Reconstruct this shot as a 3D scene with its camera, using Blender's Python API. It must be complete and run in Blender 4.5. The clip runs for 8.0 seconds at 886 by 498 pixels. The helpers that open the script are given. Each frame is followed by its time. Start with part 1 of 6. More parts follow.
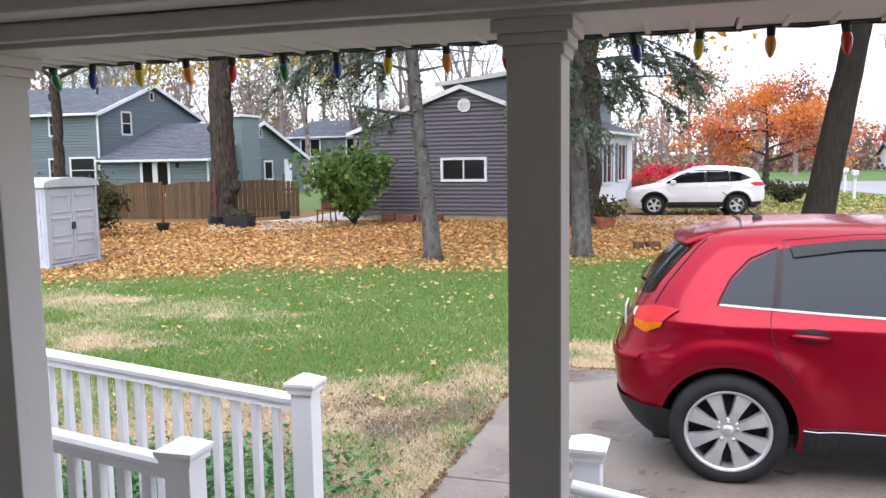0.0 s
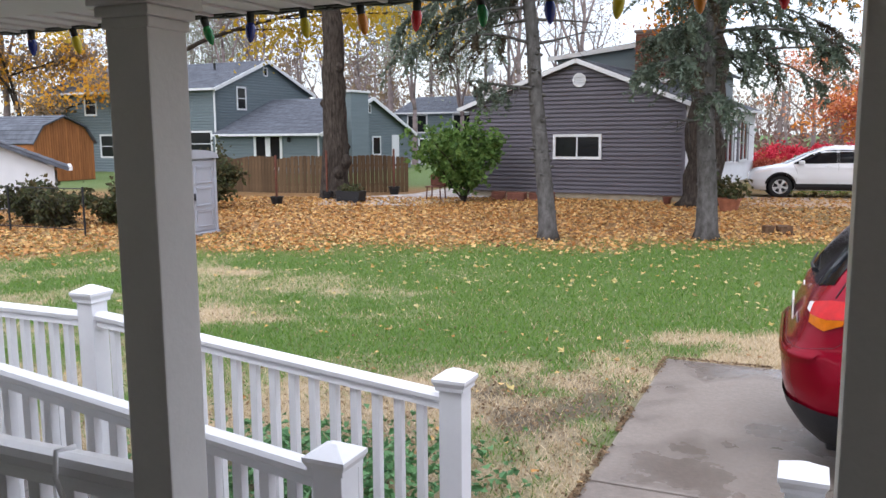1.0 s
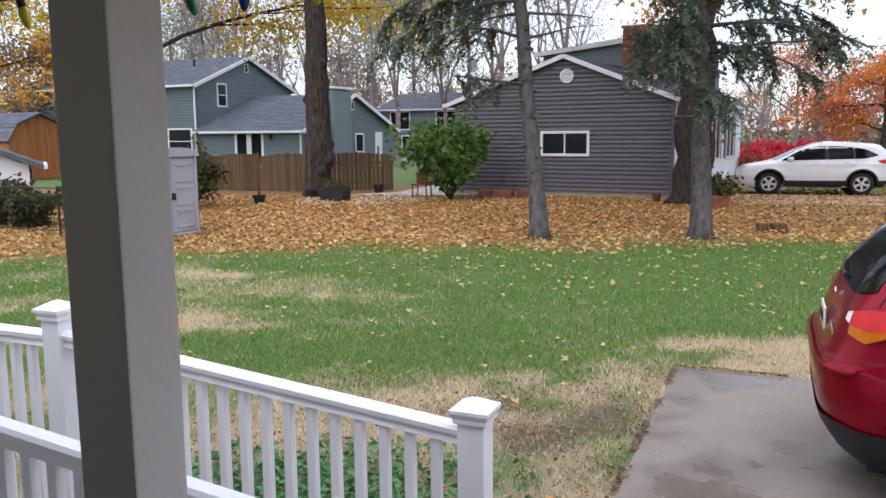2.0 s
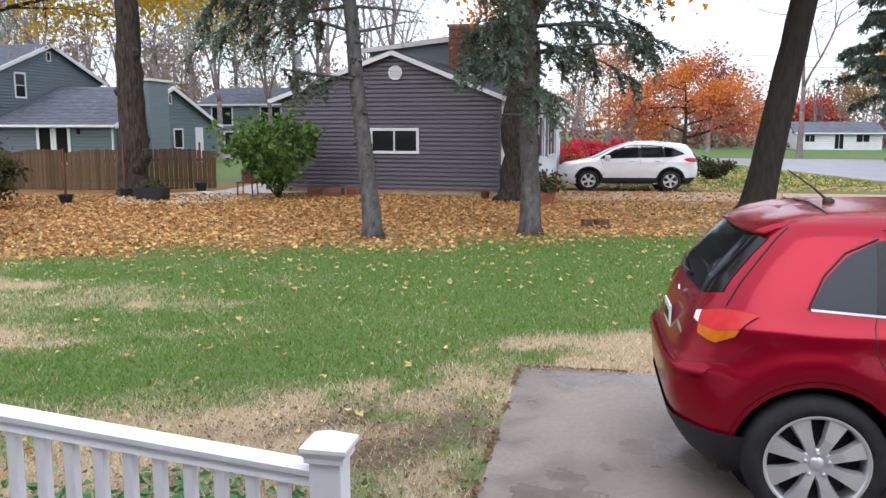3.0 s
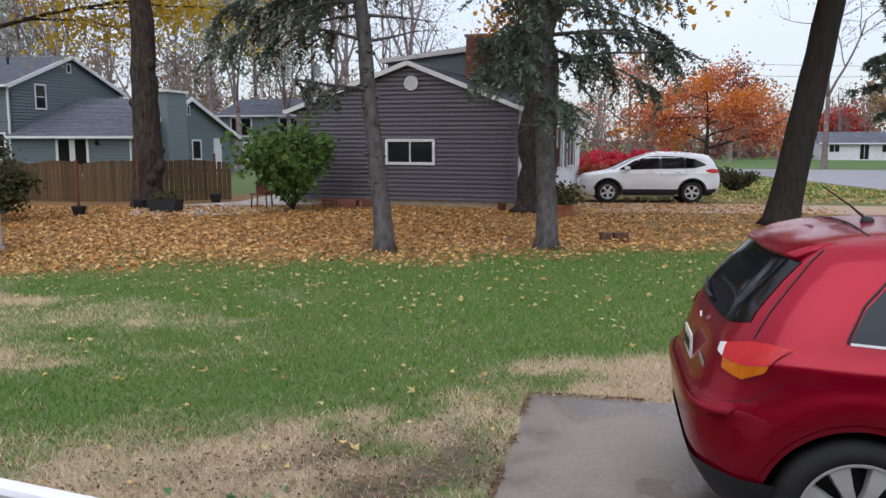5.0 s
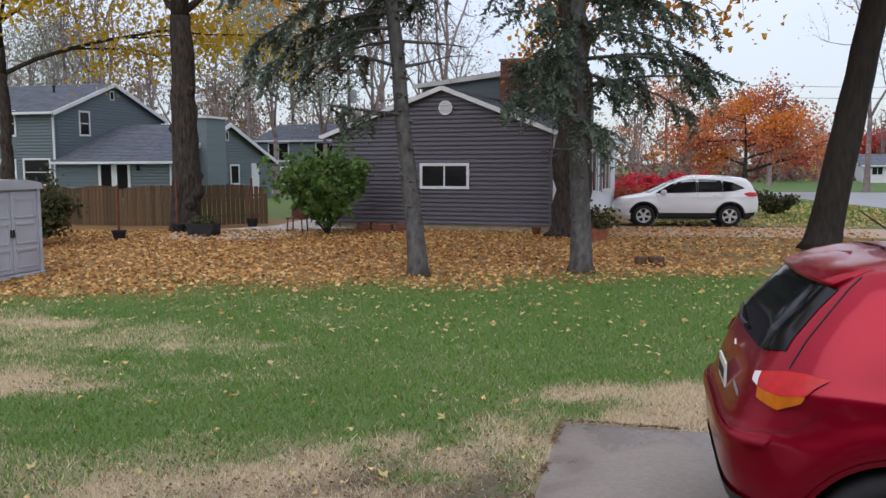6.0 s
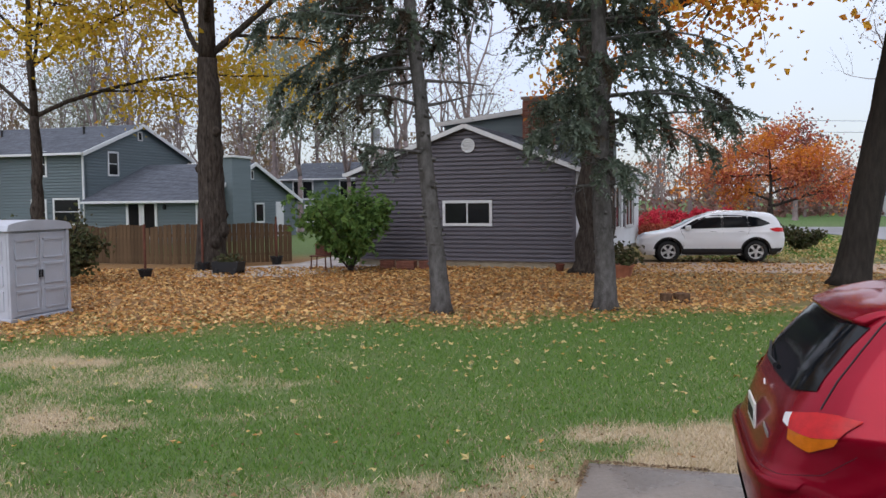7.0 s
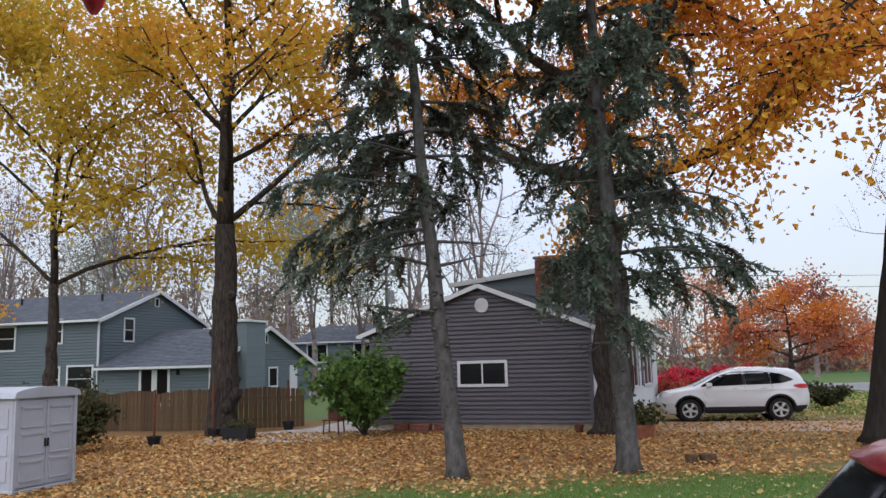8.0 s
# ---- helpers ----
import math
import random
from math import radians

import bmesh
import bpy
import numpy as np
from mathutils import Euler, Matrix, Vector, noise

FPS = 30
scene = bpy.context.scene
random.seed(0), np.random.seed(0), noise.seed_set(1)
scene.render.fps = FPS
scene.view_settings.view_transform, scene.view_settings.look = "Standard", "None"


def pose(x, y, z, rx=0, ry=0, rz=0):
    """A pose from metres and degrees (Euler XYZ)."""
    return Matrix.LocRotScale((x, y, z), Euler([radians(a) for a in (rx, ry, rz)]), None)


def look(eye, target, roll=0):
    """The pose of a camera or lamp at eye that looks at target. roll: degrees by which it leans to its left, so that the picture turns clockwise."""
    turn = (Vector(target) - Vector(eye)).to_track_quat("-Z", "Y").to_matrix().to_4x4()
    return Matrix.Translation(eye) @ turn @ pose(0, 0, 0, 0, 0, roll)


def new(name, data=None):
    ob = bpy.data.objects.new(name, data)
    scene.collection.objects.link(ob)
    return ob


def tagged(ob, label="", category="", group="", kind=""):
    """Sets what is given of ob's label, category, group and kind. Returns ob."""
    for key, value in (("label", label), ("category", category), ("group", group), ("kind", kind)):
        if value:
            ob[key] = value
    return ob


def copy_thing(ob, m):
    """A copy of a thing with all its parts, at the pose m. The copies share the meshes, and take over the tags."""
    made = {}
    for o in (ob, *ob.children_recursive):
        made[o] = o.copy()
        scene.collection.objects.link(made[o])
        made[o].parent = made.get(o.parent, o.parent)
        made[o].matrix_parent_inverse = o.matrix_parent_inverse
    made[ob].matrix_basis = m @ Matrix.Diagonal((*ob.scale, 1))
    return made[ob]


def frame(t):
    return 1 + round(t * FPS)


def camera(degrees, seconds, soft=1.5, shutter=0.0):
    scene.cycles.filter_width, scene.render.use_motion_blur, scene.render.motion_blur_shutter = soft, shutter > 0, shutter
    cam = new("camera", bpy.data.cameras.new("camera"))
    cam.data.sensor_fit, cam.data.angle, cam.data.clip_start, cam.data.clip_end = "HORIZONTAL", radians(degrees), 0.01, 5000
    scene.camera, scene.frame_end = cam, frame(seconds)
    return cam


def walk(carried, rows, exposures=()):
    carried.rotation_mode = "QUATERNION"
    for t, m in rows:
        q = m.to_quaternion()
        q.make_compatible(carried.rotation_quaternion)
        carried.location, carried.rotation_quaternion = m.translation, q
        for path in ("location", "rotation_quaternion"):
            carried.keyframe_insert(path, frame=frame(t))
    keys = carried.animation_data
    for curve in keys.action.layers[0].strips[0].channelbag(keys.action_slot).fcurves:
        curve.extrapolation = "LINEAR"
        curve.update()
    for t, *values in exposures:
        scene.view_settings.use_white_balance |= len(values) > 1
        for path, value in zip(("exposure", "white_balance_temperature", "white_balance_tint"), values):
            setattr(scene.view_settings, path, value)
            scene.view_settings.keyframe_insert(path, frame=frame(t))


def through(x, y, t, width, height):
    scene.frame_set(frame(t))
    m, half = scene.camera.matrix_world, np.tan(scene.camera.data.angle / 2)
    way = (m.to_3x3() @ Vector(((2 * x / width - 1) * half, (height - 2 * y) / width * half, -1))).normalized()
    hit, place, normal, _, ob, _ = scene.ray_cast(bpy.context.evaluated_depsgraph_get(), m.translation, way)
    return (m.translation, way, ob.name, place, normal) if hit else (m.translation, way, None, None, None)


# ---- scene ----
cam = camera(56.6, 8.0)
PATH = [
    (0, (0.775, 0.895, 2.008), (0.739, 2.883, 1.787), -0.9),
    (0.5, (0.615, 1.071, 1.99), (0.404, 3.043, 1.73), -0.7),
    (1, (0.493, 1.291, 1.987), (0.213, 3.253, 1.714), -0.4),
    (2.3, (0.262, 1.812, 1.978), (0.077, 3.783, 1.696), -0.6),
    (2.5, (0.235, 1.888, 1.970), (0.137, 3.865, 1.689), -0.4),
    (3, (0.210, 2.065, 1.969), (0.388, 4.036, 1.681), 0.1),
    (3.5, (0.275, 2.215, 1.972), (0.460, 4.185, 1.679), 0.2),
    (4, (0.298, 2.311, 1.972), (0.475, 4.282, 1.681), 0.2),
    (5.5, (0.391, 2.484, 1.982), (0.482, 4.468, 1.745), -0.1),
    (6, (0.400, 2.482, 1.986), (0.444, 4.470, 1.78), -0.2),
    (6.5, (0.400, 2.475, 1.991), (0.405, 4.467, 1.813), -0.3),
    (7, (0.405, 2.496, 1.998), (0.393, 4.493, 1.881), -0.6),
    (7.5, (0.435, 2.582, 1.985), (0.396, 4.581, 2.045), -1.2),
    (8, (0.425, 2.605, 1.966), (0.385, 4.586, 2.240), -1.5),
]
walk(cam, [(t, look(eye, target, roll)) for t, eye, target, roll in PATH],
     [(0.0, 0.85), (0.8, 0.60), (1.2, 0.40), (2.5, 0.25), (3.2, 0.42), (4.2, 0.32), (5.3, -0.22), (7.0, -0.22), (8.0, -0.25)])

# ---- world and light: a low overcast sky, soft light from everywhere ----
GRID = -16.0            # the turn of the plots, degrees
CG, SG = math.cos(radians(GRID)), math.sin(radians(GRID))


def plot(u, v, z=0.0):
    """A place on the turned grid of the plots, in the world."""
    return Vector((CG * u - SG * v, SG * u + CG * v, z))


def on_plot(u, v, z=0.0, turn=0.0):
    p = plot(u, v, z)
    return pose(p.x, p.y, p.z, 0, 0, GRID + turn)


world = bpy.data.worlds.new("overcast")
scene.world = world
world.use_nodes = True
wn, wl = world.node_tree.nodes, world.node_tree.links
wn.clear()
w_out = wn.new("ShaderNodeOutputWorld")
w_add = wn.new("ShaderNodeAddShader")
w_sky = wn.new("ShaderNodeTexSky")
w_sky.sky_type = "NISHITA"
w_sky.sun_disc = False
w_sky.sun_elevation, w_sky.sun_rotation = radians(38), radians(200)
w_bg = wn.new("ShaderNodeBackground")
w_bg.inputs["Strength"].default_value = 0.05
w_cloud = wn.new("ShaderNodeBackground")          # the even cloud cover
w_tex = wn.new("ShaderNodeTexNoise")
w_tex.inputs["Scale"].default_value = 2.2
w_tex.inputs["Detail"].default_value = 4
w_ramp = wn.new("ShaderNodeValToRGB")
w_ramp.color_ramp.elements[0].position, w_ramp.color_ramp.elements[0].color = 0.3, (0.73, 0.77, 0.91, 1)
w_ramp.color_ramp.elements[1].position, w_ramp.color_ramp.elements[1].color = 0.7, (0.86, 0.88, 0.98, 1)
w_co = wn.new("ShaderNodeTexCoord")
wl.new(w_co.outputs["Generated"], w_tex.inputs["Vector"])
wl.new(w_tex.outputs["Fac"], w_ramp.inputs["Fac"])
wl.new(w_ramp.outputs["Color"], w_cloud.inputs["Color"])
w_sep = wn.new("ShaderNodeSeparateXYZ")           # an overcast sky is three times as bright overhead as at the horizon
w_up = wn.new("ShaderNodeMapRange")
w_up.inputs["From Min"].default_value, w_up.inputs["From Max"].default_value = 0.0, 1.0
w_up.inputs["To Min"].default_value, w_up.inputs["To Max"].default_value = 0.64, 2.5
wl.new(w_co.outputs["Generated"], w_sep.inputs[0])
wl.new(w_sep.outputs["Z"], w_up.inputs["Value"])
wl.new(w_up.outputs["Result"], w_cloud.inputs["Strength"])
wl.new(w_sky.outputs["Color"], w_bg.inputs["Color"])
wl.new(w_bg.outputs[0], w_add.inputs[0])
wl.new(w_cloud.outputs[0], w_add.inputs[1])
wl.new(w_add.outputs[0], w_out.inputs["Surface"])

sun_data = bpy.data.lights.new("sun", "SUN")
sun_data.energy, sun_data.angle, sun_data.color = 1.5, radians(60), (0.97, 0.97, 1.0)
sun = new("sun", sun_data)
sun.matrix_world = look((-6, -14, 24), (0, 12, 0))


# ---- materials ----
def material(name, color, rough=0.7, metal=0.0, vary=0.12, scale=6.0, fine=60.0, bump=0.15, second=None, random_tint=0.0,
             coat=0.0, stretch=(1, 1, 1), depth=0.01, island=0.0, spec=0.5, mix=0.5):
    """A surface with two scales of variation, grain relief, and a tint of its own for each piece."""
    m = bpy.data.materials.new(name)
    m.use_nodes = True
    n, l = m.node_tree.nodes, m.node_tree.links
    b = n["Principled BSDF"]
    co = n.new("ShaderNodeTexCoord")
    mp = n.new("ShaderNodeMapping")
    mp.inputs["Scale"].default_value = stretch
    l.new(co.outputs["Object"], mp.inputs["Vector"])
    big, small = n.new("ShaderNodeTexNoise"), n.new("ShaderNodeTexNoise")
    big.inputs["Scale"].default_value, big.inputs["Detail"].default_value = scale, 4
    small.inputs["Scale"].default_value, small.inputs["Detail"].default_value = fine, 3
    for t in (big, small):
        l.new(mp.outputs["Vector"], t.inputs["Vector"])
    mx = n.new("ShaderNodeMix")
    mx.data_type = "RGBA"
    other = second or tuple(c * (1 - 2 * vary) for c in color)
    mx.inputs["A"].default_value, mx.inputs["B"].default_value = (*color, 1), (*other, 1)
    rp = n.new("ShaderNodeMapRange")
    rp.inputs["From Min"].default_value, rp.inputs["From Max"].default_value = mix - 0.2, mix + 0.2
    l.new(big.outputs["Fac"], rp.inputs["Value"])
    l.new(rp.outputs["Result"], mx.inputs["Factor"])
    hs = n.new("ShaderNodeHueSaturation")
    l.new(mx.outputs["Result"], hs.inputs["Color"])
    add = n.new("ShaderNodeMath")
    add.operation = "MULTIPLY_ADD"
    add.inputs[1].default_value, add.inputs[2].default_value = 2 * vary, 1 - vary
    l.new(small.outputs["Fac"], add.inputs[0])
    value = add.outputs[0]
    if random_tint or island:
        info = n.new("ShaderNodeObjectInfo" if random_tint else "ShaderNodeNewGeometry")
        r = n.new("ShaderNodeMath")
        r.operation = "MULTIPLY_ADD"
        k = random_tint or island
        r.inputs[1].default_value, r.inputs[2].default_value = 2 * k, 1 - k
        l.new(info.outputs["Random" if random_tint else "Random Per Island"], r.inputs[0])
        p = n.new("ShaderNodeMath")
        p.operation = "MULTIPLY"
        l.new(value, p.inputs[0])
        l.new(r.outputs[0], p.inputs[1])
        value = p.outputs[0]
    l.new(value, hs.inputs["Value"])
    l.new(hs.outputs["Color"], b.inputs["Base Color"])
    b.inputs["Roughness"].default_value, b.inputs["Metallic"].default_value = rough, metal
    b.inputs["Specular IOR Level"].default_value = spec
    b.inputs["Coat Weight"].default_value = coat
    b.inputs["Coat Roughness"].default_value = 0.04
    if bump:
        bp = n.new("ShaderNodeBump")
        bp.inputs["Strength"].default_value, bp.inputs["Distance"].default_value = bump, depth
        l.new(small.outputs["Fac"], bp.inputs["Height"])
        l.new(bp.outputs["Normal"], b.inputs["Normal"])
    return m


def leaf_material(name, colors, rough=0.6, through=0.35):
    """Leaves whose colour runs through the given colours from piece to piece, and which let light through."""
    m = bpy.data.materials.new(name)
    m.use_nodes = True
    n, l = m.node_tree.nodes, m.node_tree.links
    b = n["Principled BSDF"]
    out = n["Material Output"]
    g = n.new("ShaderNodeNewGeometry")
    rp = n.new("ShaderNodeValToRGB")
    e = rp.color_ramp.elements
    while len(e) < len(colors):
        e.new(0.5)
    for i, c in enumerate(colors):
        e[i].position, e[i].color = i / (len(colors) - 1), (*c, 1)
    l.new(g.outputs["Random Per Island"], rp.inputs["Fac"])
    l.new(rp.outputs["Color"], b.inputs["Base Color"])
    b.inputs["Roughness"].default_value = rough
    b.inputs["Specular IOR Level"].default_value = 0.25
    tr = n.new("ShaderNodeBsdfTranslucent")
    l.new(rp.outputs["Color"], tr.inputs["Color"])
    ms = n.new("ShaderNodeMixShader")
    ms.inputs["Fac"].default_value = through
    l.new(b.outputs[0], ms.inputs[1])
    l.new(tr.outputs[0], ms.inputs[2])
    l.new(ms.outputs[0], out.inputs["Surface"])
    return m


def glass_material(name, tint, rough=0.03, clear=0.0, spec=0.5, rain=0.0):
    m = bpy.data.materials.new(name)
    m.use_nodes = True
    b = m.node_tree.nodes["Principled BSDF"]
    b.inputs["Base Color"].default_value = (*tint, 1)
    b.inputs["Roughness"].default_value = rough
    b.inputs["Transmission Weight"].default_value = clear
    b.inputs["IOR"].default_value = 1.45
    b.inputs["Specular IOR Level"].default_value = spec
    if rain:                                              # runnels of rain down the glass
        n, l = m.node_tree.nodes, m.node_tree.links
        co, mp, tx, bp = n.new("ShaderNodeTexCoord"), n.new("ShaderNodeMapping"), n.new("ShaderNodeTexNoise"), n.new("ShaderNodeBump")
        mp.inputs["Scale"].default_value = (1, 1, 0.16)
        tx.inputs["Scale"].default_value, tx.inputs["Detail"].default_value = 90, 3
        bp.inputs["Strength"].default_value, bp.inputs["Distance"].default_value = rain, 0.004
        l.new(co.outputs["Object"], mp.inputs["Vector"])
        l.new(mp.outputs["Vector"], tx.inputs["Vector"])
        l.new(tx.outputs["Fac"], bp.inputs["Height"])
        l.new(bp.outputs["Normal"], b.inputs["Normal"])
    return m


M = dict(
    vinyl=material("white_vinyl", (0.80, 0.80, 0.82), 0.38, vary=0.03, scale=3, fine=40, bump=0.05),
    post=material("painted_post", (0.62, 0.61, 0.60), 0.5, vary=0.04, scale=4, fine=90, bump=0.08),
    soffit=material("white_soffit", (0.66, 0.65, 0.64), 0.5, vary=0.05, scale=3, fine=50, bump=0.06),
    # unseen wall and floor boards, darkened so less light bounces onto the posts
    porch_wall=material("porch_siding", (0.24, 0.235, 0.23), 0.6, vary=0.05),
    deck=material("deck_boards", (0.17, 0.15, 0.14), 0.7, vary=0.12, stretch=(1, 8, 1), random_tint=0.1),
    concrete=material("wet_concrete", (0.27, 0.23, 0.20), 0.38, vary=0.28, scale=1.4, fine=30, bump=0.25, second=(0.22, 0.185, 0.16), mix=0.52),
    gravel=material("gravel", (0.50, 0.46, 0.44), 0.9, vary=0.3, scale=3, fine=60, bump=0.5, depth=0.03),
    asphalt=material("asphalt", spec=0.4, color=(0.22, 0.22, 0.235), rough=0.6, vary=0.12, scale=0.7, fine=60),
    drive=material("leaf_strewn_drive", (0.30, 0.25, 0.21), 0.8, vary=0.2, scale=1.2, fine=20, second=(0.35, 0.2, 0.09)),
    grey_siding=material("grey_siding", spec=0.25, color=(0.120, 0.111, 0.132), rough=0.55, vary=0.06, scale=2, fine=40, bump=0.08, stretch=(0.3, 1, 4), random_tint=0.04),
    blue_siding=material("blue_green_siding", spec=0.25, color=(0.140, 0.175, 0.195), rough=0.55, vary=0.06, scale=2, fine=40, bump=0.08, stretch=(0.3, 1, 4), random_tint=0.04),
    pale_siding=material("pale_siding", (0.62, 0.63, 0.66), 0.6, vary=0.05, scale=2, random_tint=0.03),
    foundation=material("tan_foundation", (0.36, 0.30, 0.22), 0.85, vary=0.15, scale=4, fine=50, bump=0.3),
    roof=material("grey_shingles", spec=0.2, color=(0.105, 0.115, 0.14), rough=0.85, vary=0.18, scale=3, fine=25, bump=0.4, island=0.12),
    trim=material("white_trim", (0.58, 0.59, 0.61), 0.5, vary=0.04, scale=5),
    brick=material("red_brick", spec=0.15, color=(0.22, 0.095, 0.07), rough=0.85, vary=0.2, scale=6, fine=60, bump=0.3, random_tint=0.25),
    mortar=material("mortar", (0.26, 0.21, 0.19), 0.9, vary=0.15),
    fence=material("weathered_fence_wood", spec=0.12, color=(0.112, 0.072, 0.042), rough=0.8, vary=0.2, scale=3, fine=30, bump=0.3, stretch=(4, 4, 0.5), random_tint=0.22),
    barn=material("orange_barn_wood", spec=0.15, color=(0.33, 0.13, 0.05), rough=0.75, vary=0.15, scale=3, stretch=(4, 4, 0.5), random_tint=0.12),
    resin=material("pale_resin", (0.37, 0.385, 0.44), 0.55, vary=0.05, scale=1.5, fine=30, bump=0.05, second=(0.30, 0.30, 0.33), mix=0.62),
    dark_plastic=material("black_plastic", spec=0.25, color=(0.018, 0.018, 0.02), rough=0.5, vary=0.1, scale=20),
    terracotta=material("terracotta", (0.36, 0.13, 0.07), 0.75, vary=0.15, scale=8),
    rust=material("rusty_metal", (0.16, 0.05, 0.03), 0.7, vary=0.25, scale=8, metal=0.3),
    bark=material("dark_bark", spec=0.08, color=(0.026, 0.021, 0.018), rough=0.95, vary=0.4, scale=7, fine=18, bump=1.0, depth=0.07, stretch=(2.4, 2.4, 0.55), second=(0.085, 0.070, 0.060)),
    grey_bark=material("grey_bark", spec=0.1, color=(0.125, 0.118, 0.115), rough=0.95, vary=0.35, scale=5, fine=26, bump=0.9, depth=0.03, stretch=(2, 2, 1), second=(0.055, 0.050, 0.047)),
    smooth_bark=material("smooth_dark_bark", spec=0.1, color=(0.020, 0.017, 0.015), rough=0.9, vary=0.25, scale=4, fine=30, bump=0.6, depth=0.02, stretch=(3, 3, 0.6), second=(0.036, 0.031, 0.027)),
    # distance haze put into the colour: paler and greyer than the near bark
    hazed_bark=material("hazed_bark", spec=0.1, color=(0.25, 0.20, 0.198), rough=0.95, vary=0.2, scale=4),
    red_paint=material("red_car_paint", (0.225, 0.002, 0.014), 0.24, metal=0.5, vary=0.04, scale=2, fine=260, bump=0.05, depth=0.002, coat=0.28, spec=0.12),
    white_paint=material("white_car_paint", (0.62, 0.63, 0.66), 0.35, vary=0.02, scale=2, bump=0.0, coat=0.8),
    tyre=material("tyre_rubber", spec=0.2, color=(0.020, 0.020, 0.021), rough=0.75, vary=0.2, scale=10, fine=80, bump=0.2),
    alloy=material("alloy_wheel", (0.55, 0.55, 0.56), 0.42, metal=0.75, vary=0.05, scale=10, bump=0.0),
    chrome=material("chrome", (0.75, 0.76, 0.78), 0.12, metal=1.0, vary=0.03, bump=0.0),
    lamp_red=material("red_lamp_glass", (0.46, 0.004, 0.006), 0.15, vary=0.12, scale=30, fine=160, bump=0.15, coat=0.12, spec=0.25),
    lamp_amber=material("amber_lamp_glass", (0.56, 0.145, 0.006), 0.15, vary=0.12, scale=30, fine=160, bump=0.15, coat=0.12, spec=0.25),
    lamp_clear=material("clear_lamp_glass", (0.7, 0.68, 0.68), 0.12, vary=0.05, scale=30, bump=0.0, coat=1.0),
    plate=material("plate_metal", (0.55, 0.55, 0.52), 0.4, vary=0.05),
    car_glass=glass_material("dark_car_glass", (0.004, 0.005, 0.007), 0.03, 0.0, 0.2, 0.06),
    side_glass=glass_material("side_car_glass", (0.012, 0.018, 0.026), 0.05, 0.0, 0.24, 0.3),
    pane=glass_material("dark_pane", (0.012, 0.013, 0.014), 0.08, 0.0, 0.2),
    stump=material("weathered_stump", spec=0.1, color=(0.15, 0.09, 0.055), rough=0.9, vary=0.3, scale=10, bump=0.6),
    satin=material("satin_trim", (0.42, 0.42, 0.43), 0.35, metal=0.6, bump=0.0),
    wire=material("dark_wire", (0.015, 0.02, 0.016), 0.6, bump=0.0),
    needles=leaf_material("spruce_needles", [(0.050, 0.072, 0.052), (0.090, 0.118, 0.088), (0.150, 0.182, 0.148), (0.105, 0.125, 0.085)], 0.6, 0.15),
    brown_needles=leaf_material("dry_needles", [(0.040, 0.028, 0.020), (0.075, 0.055, 0.035), (0.05, 0.045, 0.035)], 0.7, 0.15),
    yellow=leaf_material("yellow_leaves", [(0.54, 0.36, 0.03), (0.62, 0.44, 0.05), (0.40, 0.31, 0.05), (0.62, 0.37, 0.04)], 0.6, 0.5),
    gold=leaf_material("gold_leaves", [(0.66, 0.33, 0.03), (0.70, 0.40, 0.05), (0.58, 0.28, 0.04)], 0.6, 0.5),
    orange=leaf_material("orange_leaves", [(0.64, 0.22, 0.02), (0.58, 0.19, 0.03), (0.66, 0.28, 0.04), (0.46, 0.14, 0.03)], 0.6, 0.5),
    red=leaf_material("red_leaves", [(0.34, 0.06, 0.035), (0.42, 0.09, 0.05), (0.45, 0.13, 0.07), (0.28, 0.05, 0.04)]),
    rust_leaves=leaf_material("rust_orange_leaves", [(0.60, 0.22, 0.09), (0.52, 0.17, 0.09), (0.64, 0.29, 0.12)]),
    crimson=leaf_material("crimson_leaves", [(0.46, 0.02, 0.045), (0.55, 0.04, 0.07), (0.36, 0.015, 0.03)]),
    shrub=leaf_material("shrub_leaves", [(0.055, 0.115, 0.025), (0.095, 0.175, 0.04), (0.15, 0.24, 0.06), (0.035, 0.08, 0.02)]),
    brush=leaf_material("brush_leaves", [(0.045, 0.055, 0.025), (0.08, 0.09, 0.035), (0.04, 0.04, 0.022), (0.11, 0.085, 0.035)]),
    # far leaves paled and greyed, the mist painted into their colour
    hazy=leaf_material("hazed_leaves", [(0.20, 0.14, 0.09), (0.26, 0.18, 0.11), (0.15, 0.12, 0.09)]),
    hazy_green=leaf_material("hazed_green_leaves", [(0.24, 0.27, 0.21), (0.30, 0.32, 0.25), (0.27, 0.27, 0.19)]),
    hazy_red=leaf_material("hazed_red_leaves", [(0.17, 0.085, 0.075), (0.22, 0.12, 0.09), (0.14, 0.09, 0.085)]),
    fallen=leaf_material("fallen_leaves", [(0.46, 0.235, 0.07), (0.33, 0.14, 0.045), (0.58, 0.36, 0.13), (0.13, 0.06, 0.03), (0.62, 0.43, 0.19), (0.42, 0.18, 0.05)], 0.7, 0.1),
    fallen_pale=leaf_material("pale_fallen_leaves", [(0.42, 0.33, 0.12), (0.46, 0.38, 0.19), (0.40, 0.24, 0.07)], 0.7, 0.1),
    grass=leaf_material("grass_blades", [(0.058, 0.145, 0.018), (0.094, 0.195, 0.026), (0.150, 0.240, 0.040), (0.072, 0.155, 0.022)], 0.6, 0.3),
    straw=leaf_material("dry_grass_blades", [(0.50, 0.39, 0.25), (0.62, 0.50, 0.35), (0.34, 0.26, 0.15), (0.44, 0.36, 0.21)], 0.8, 0.2),
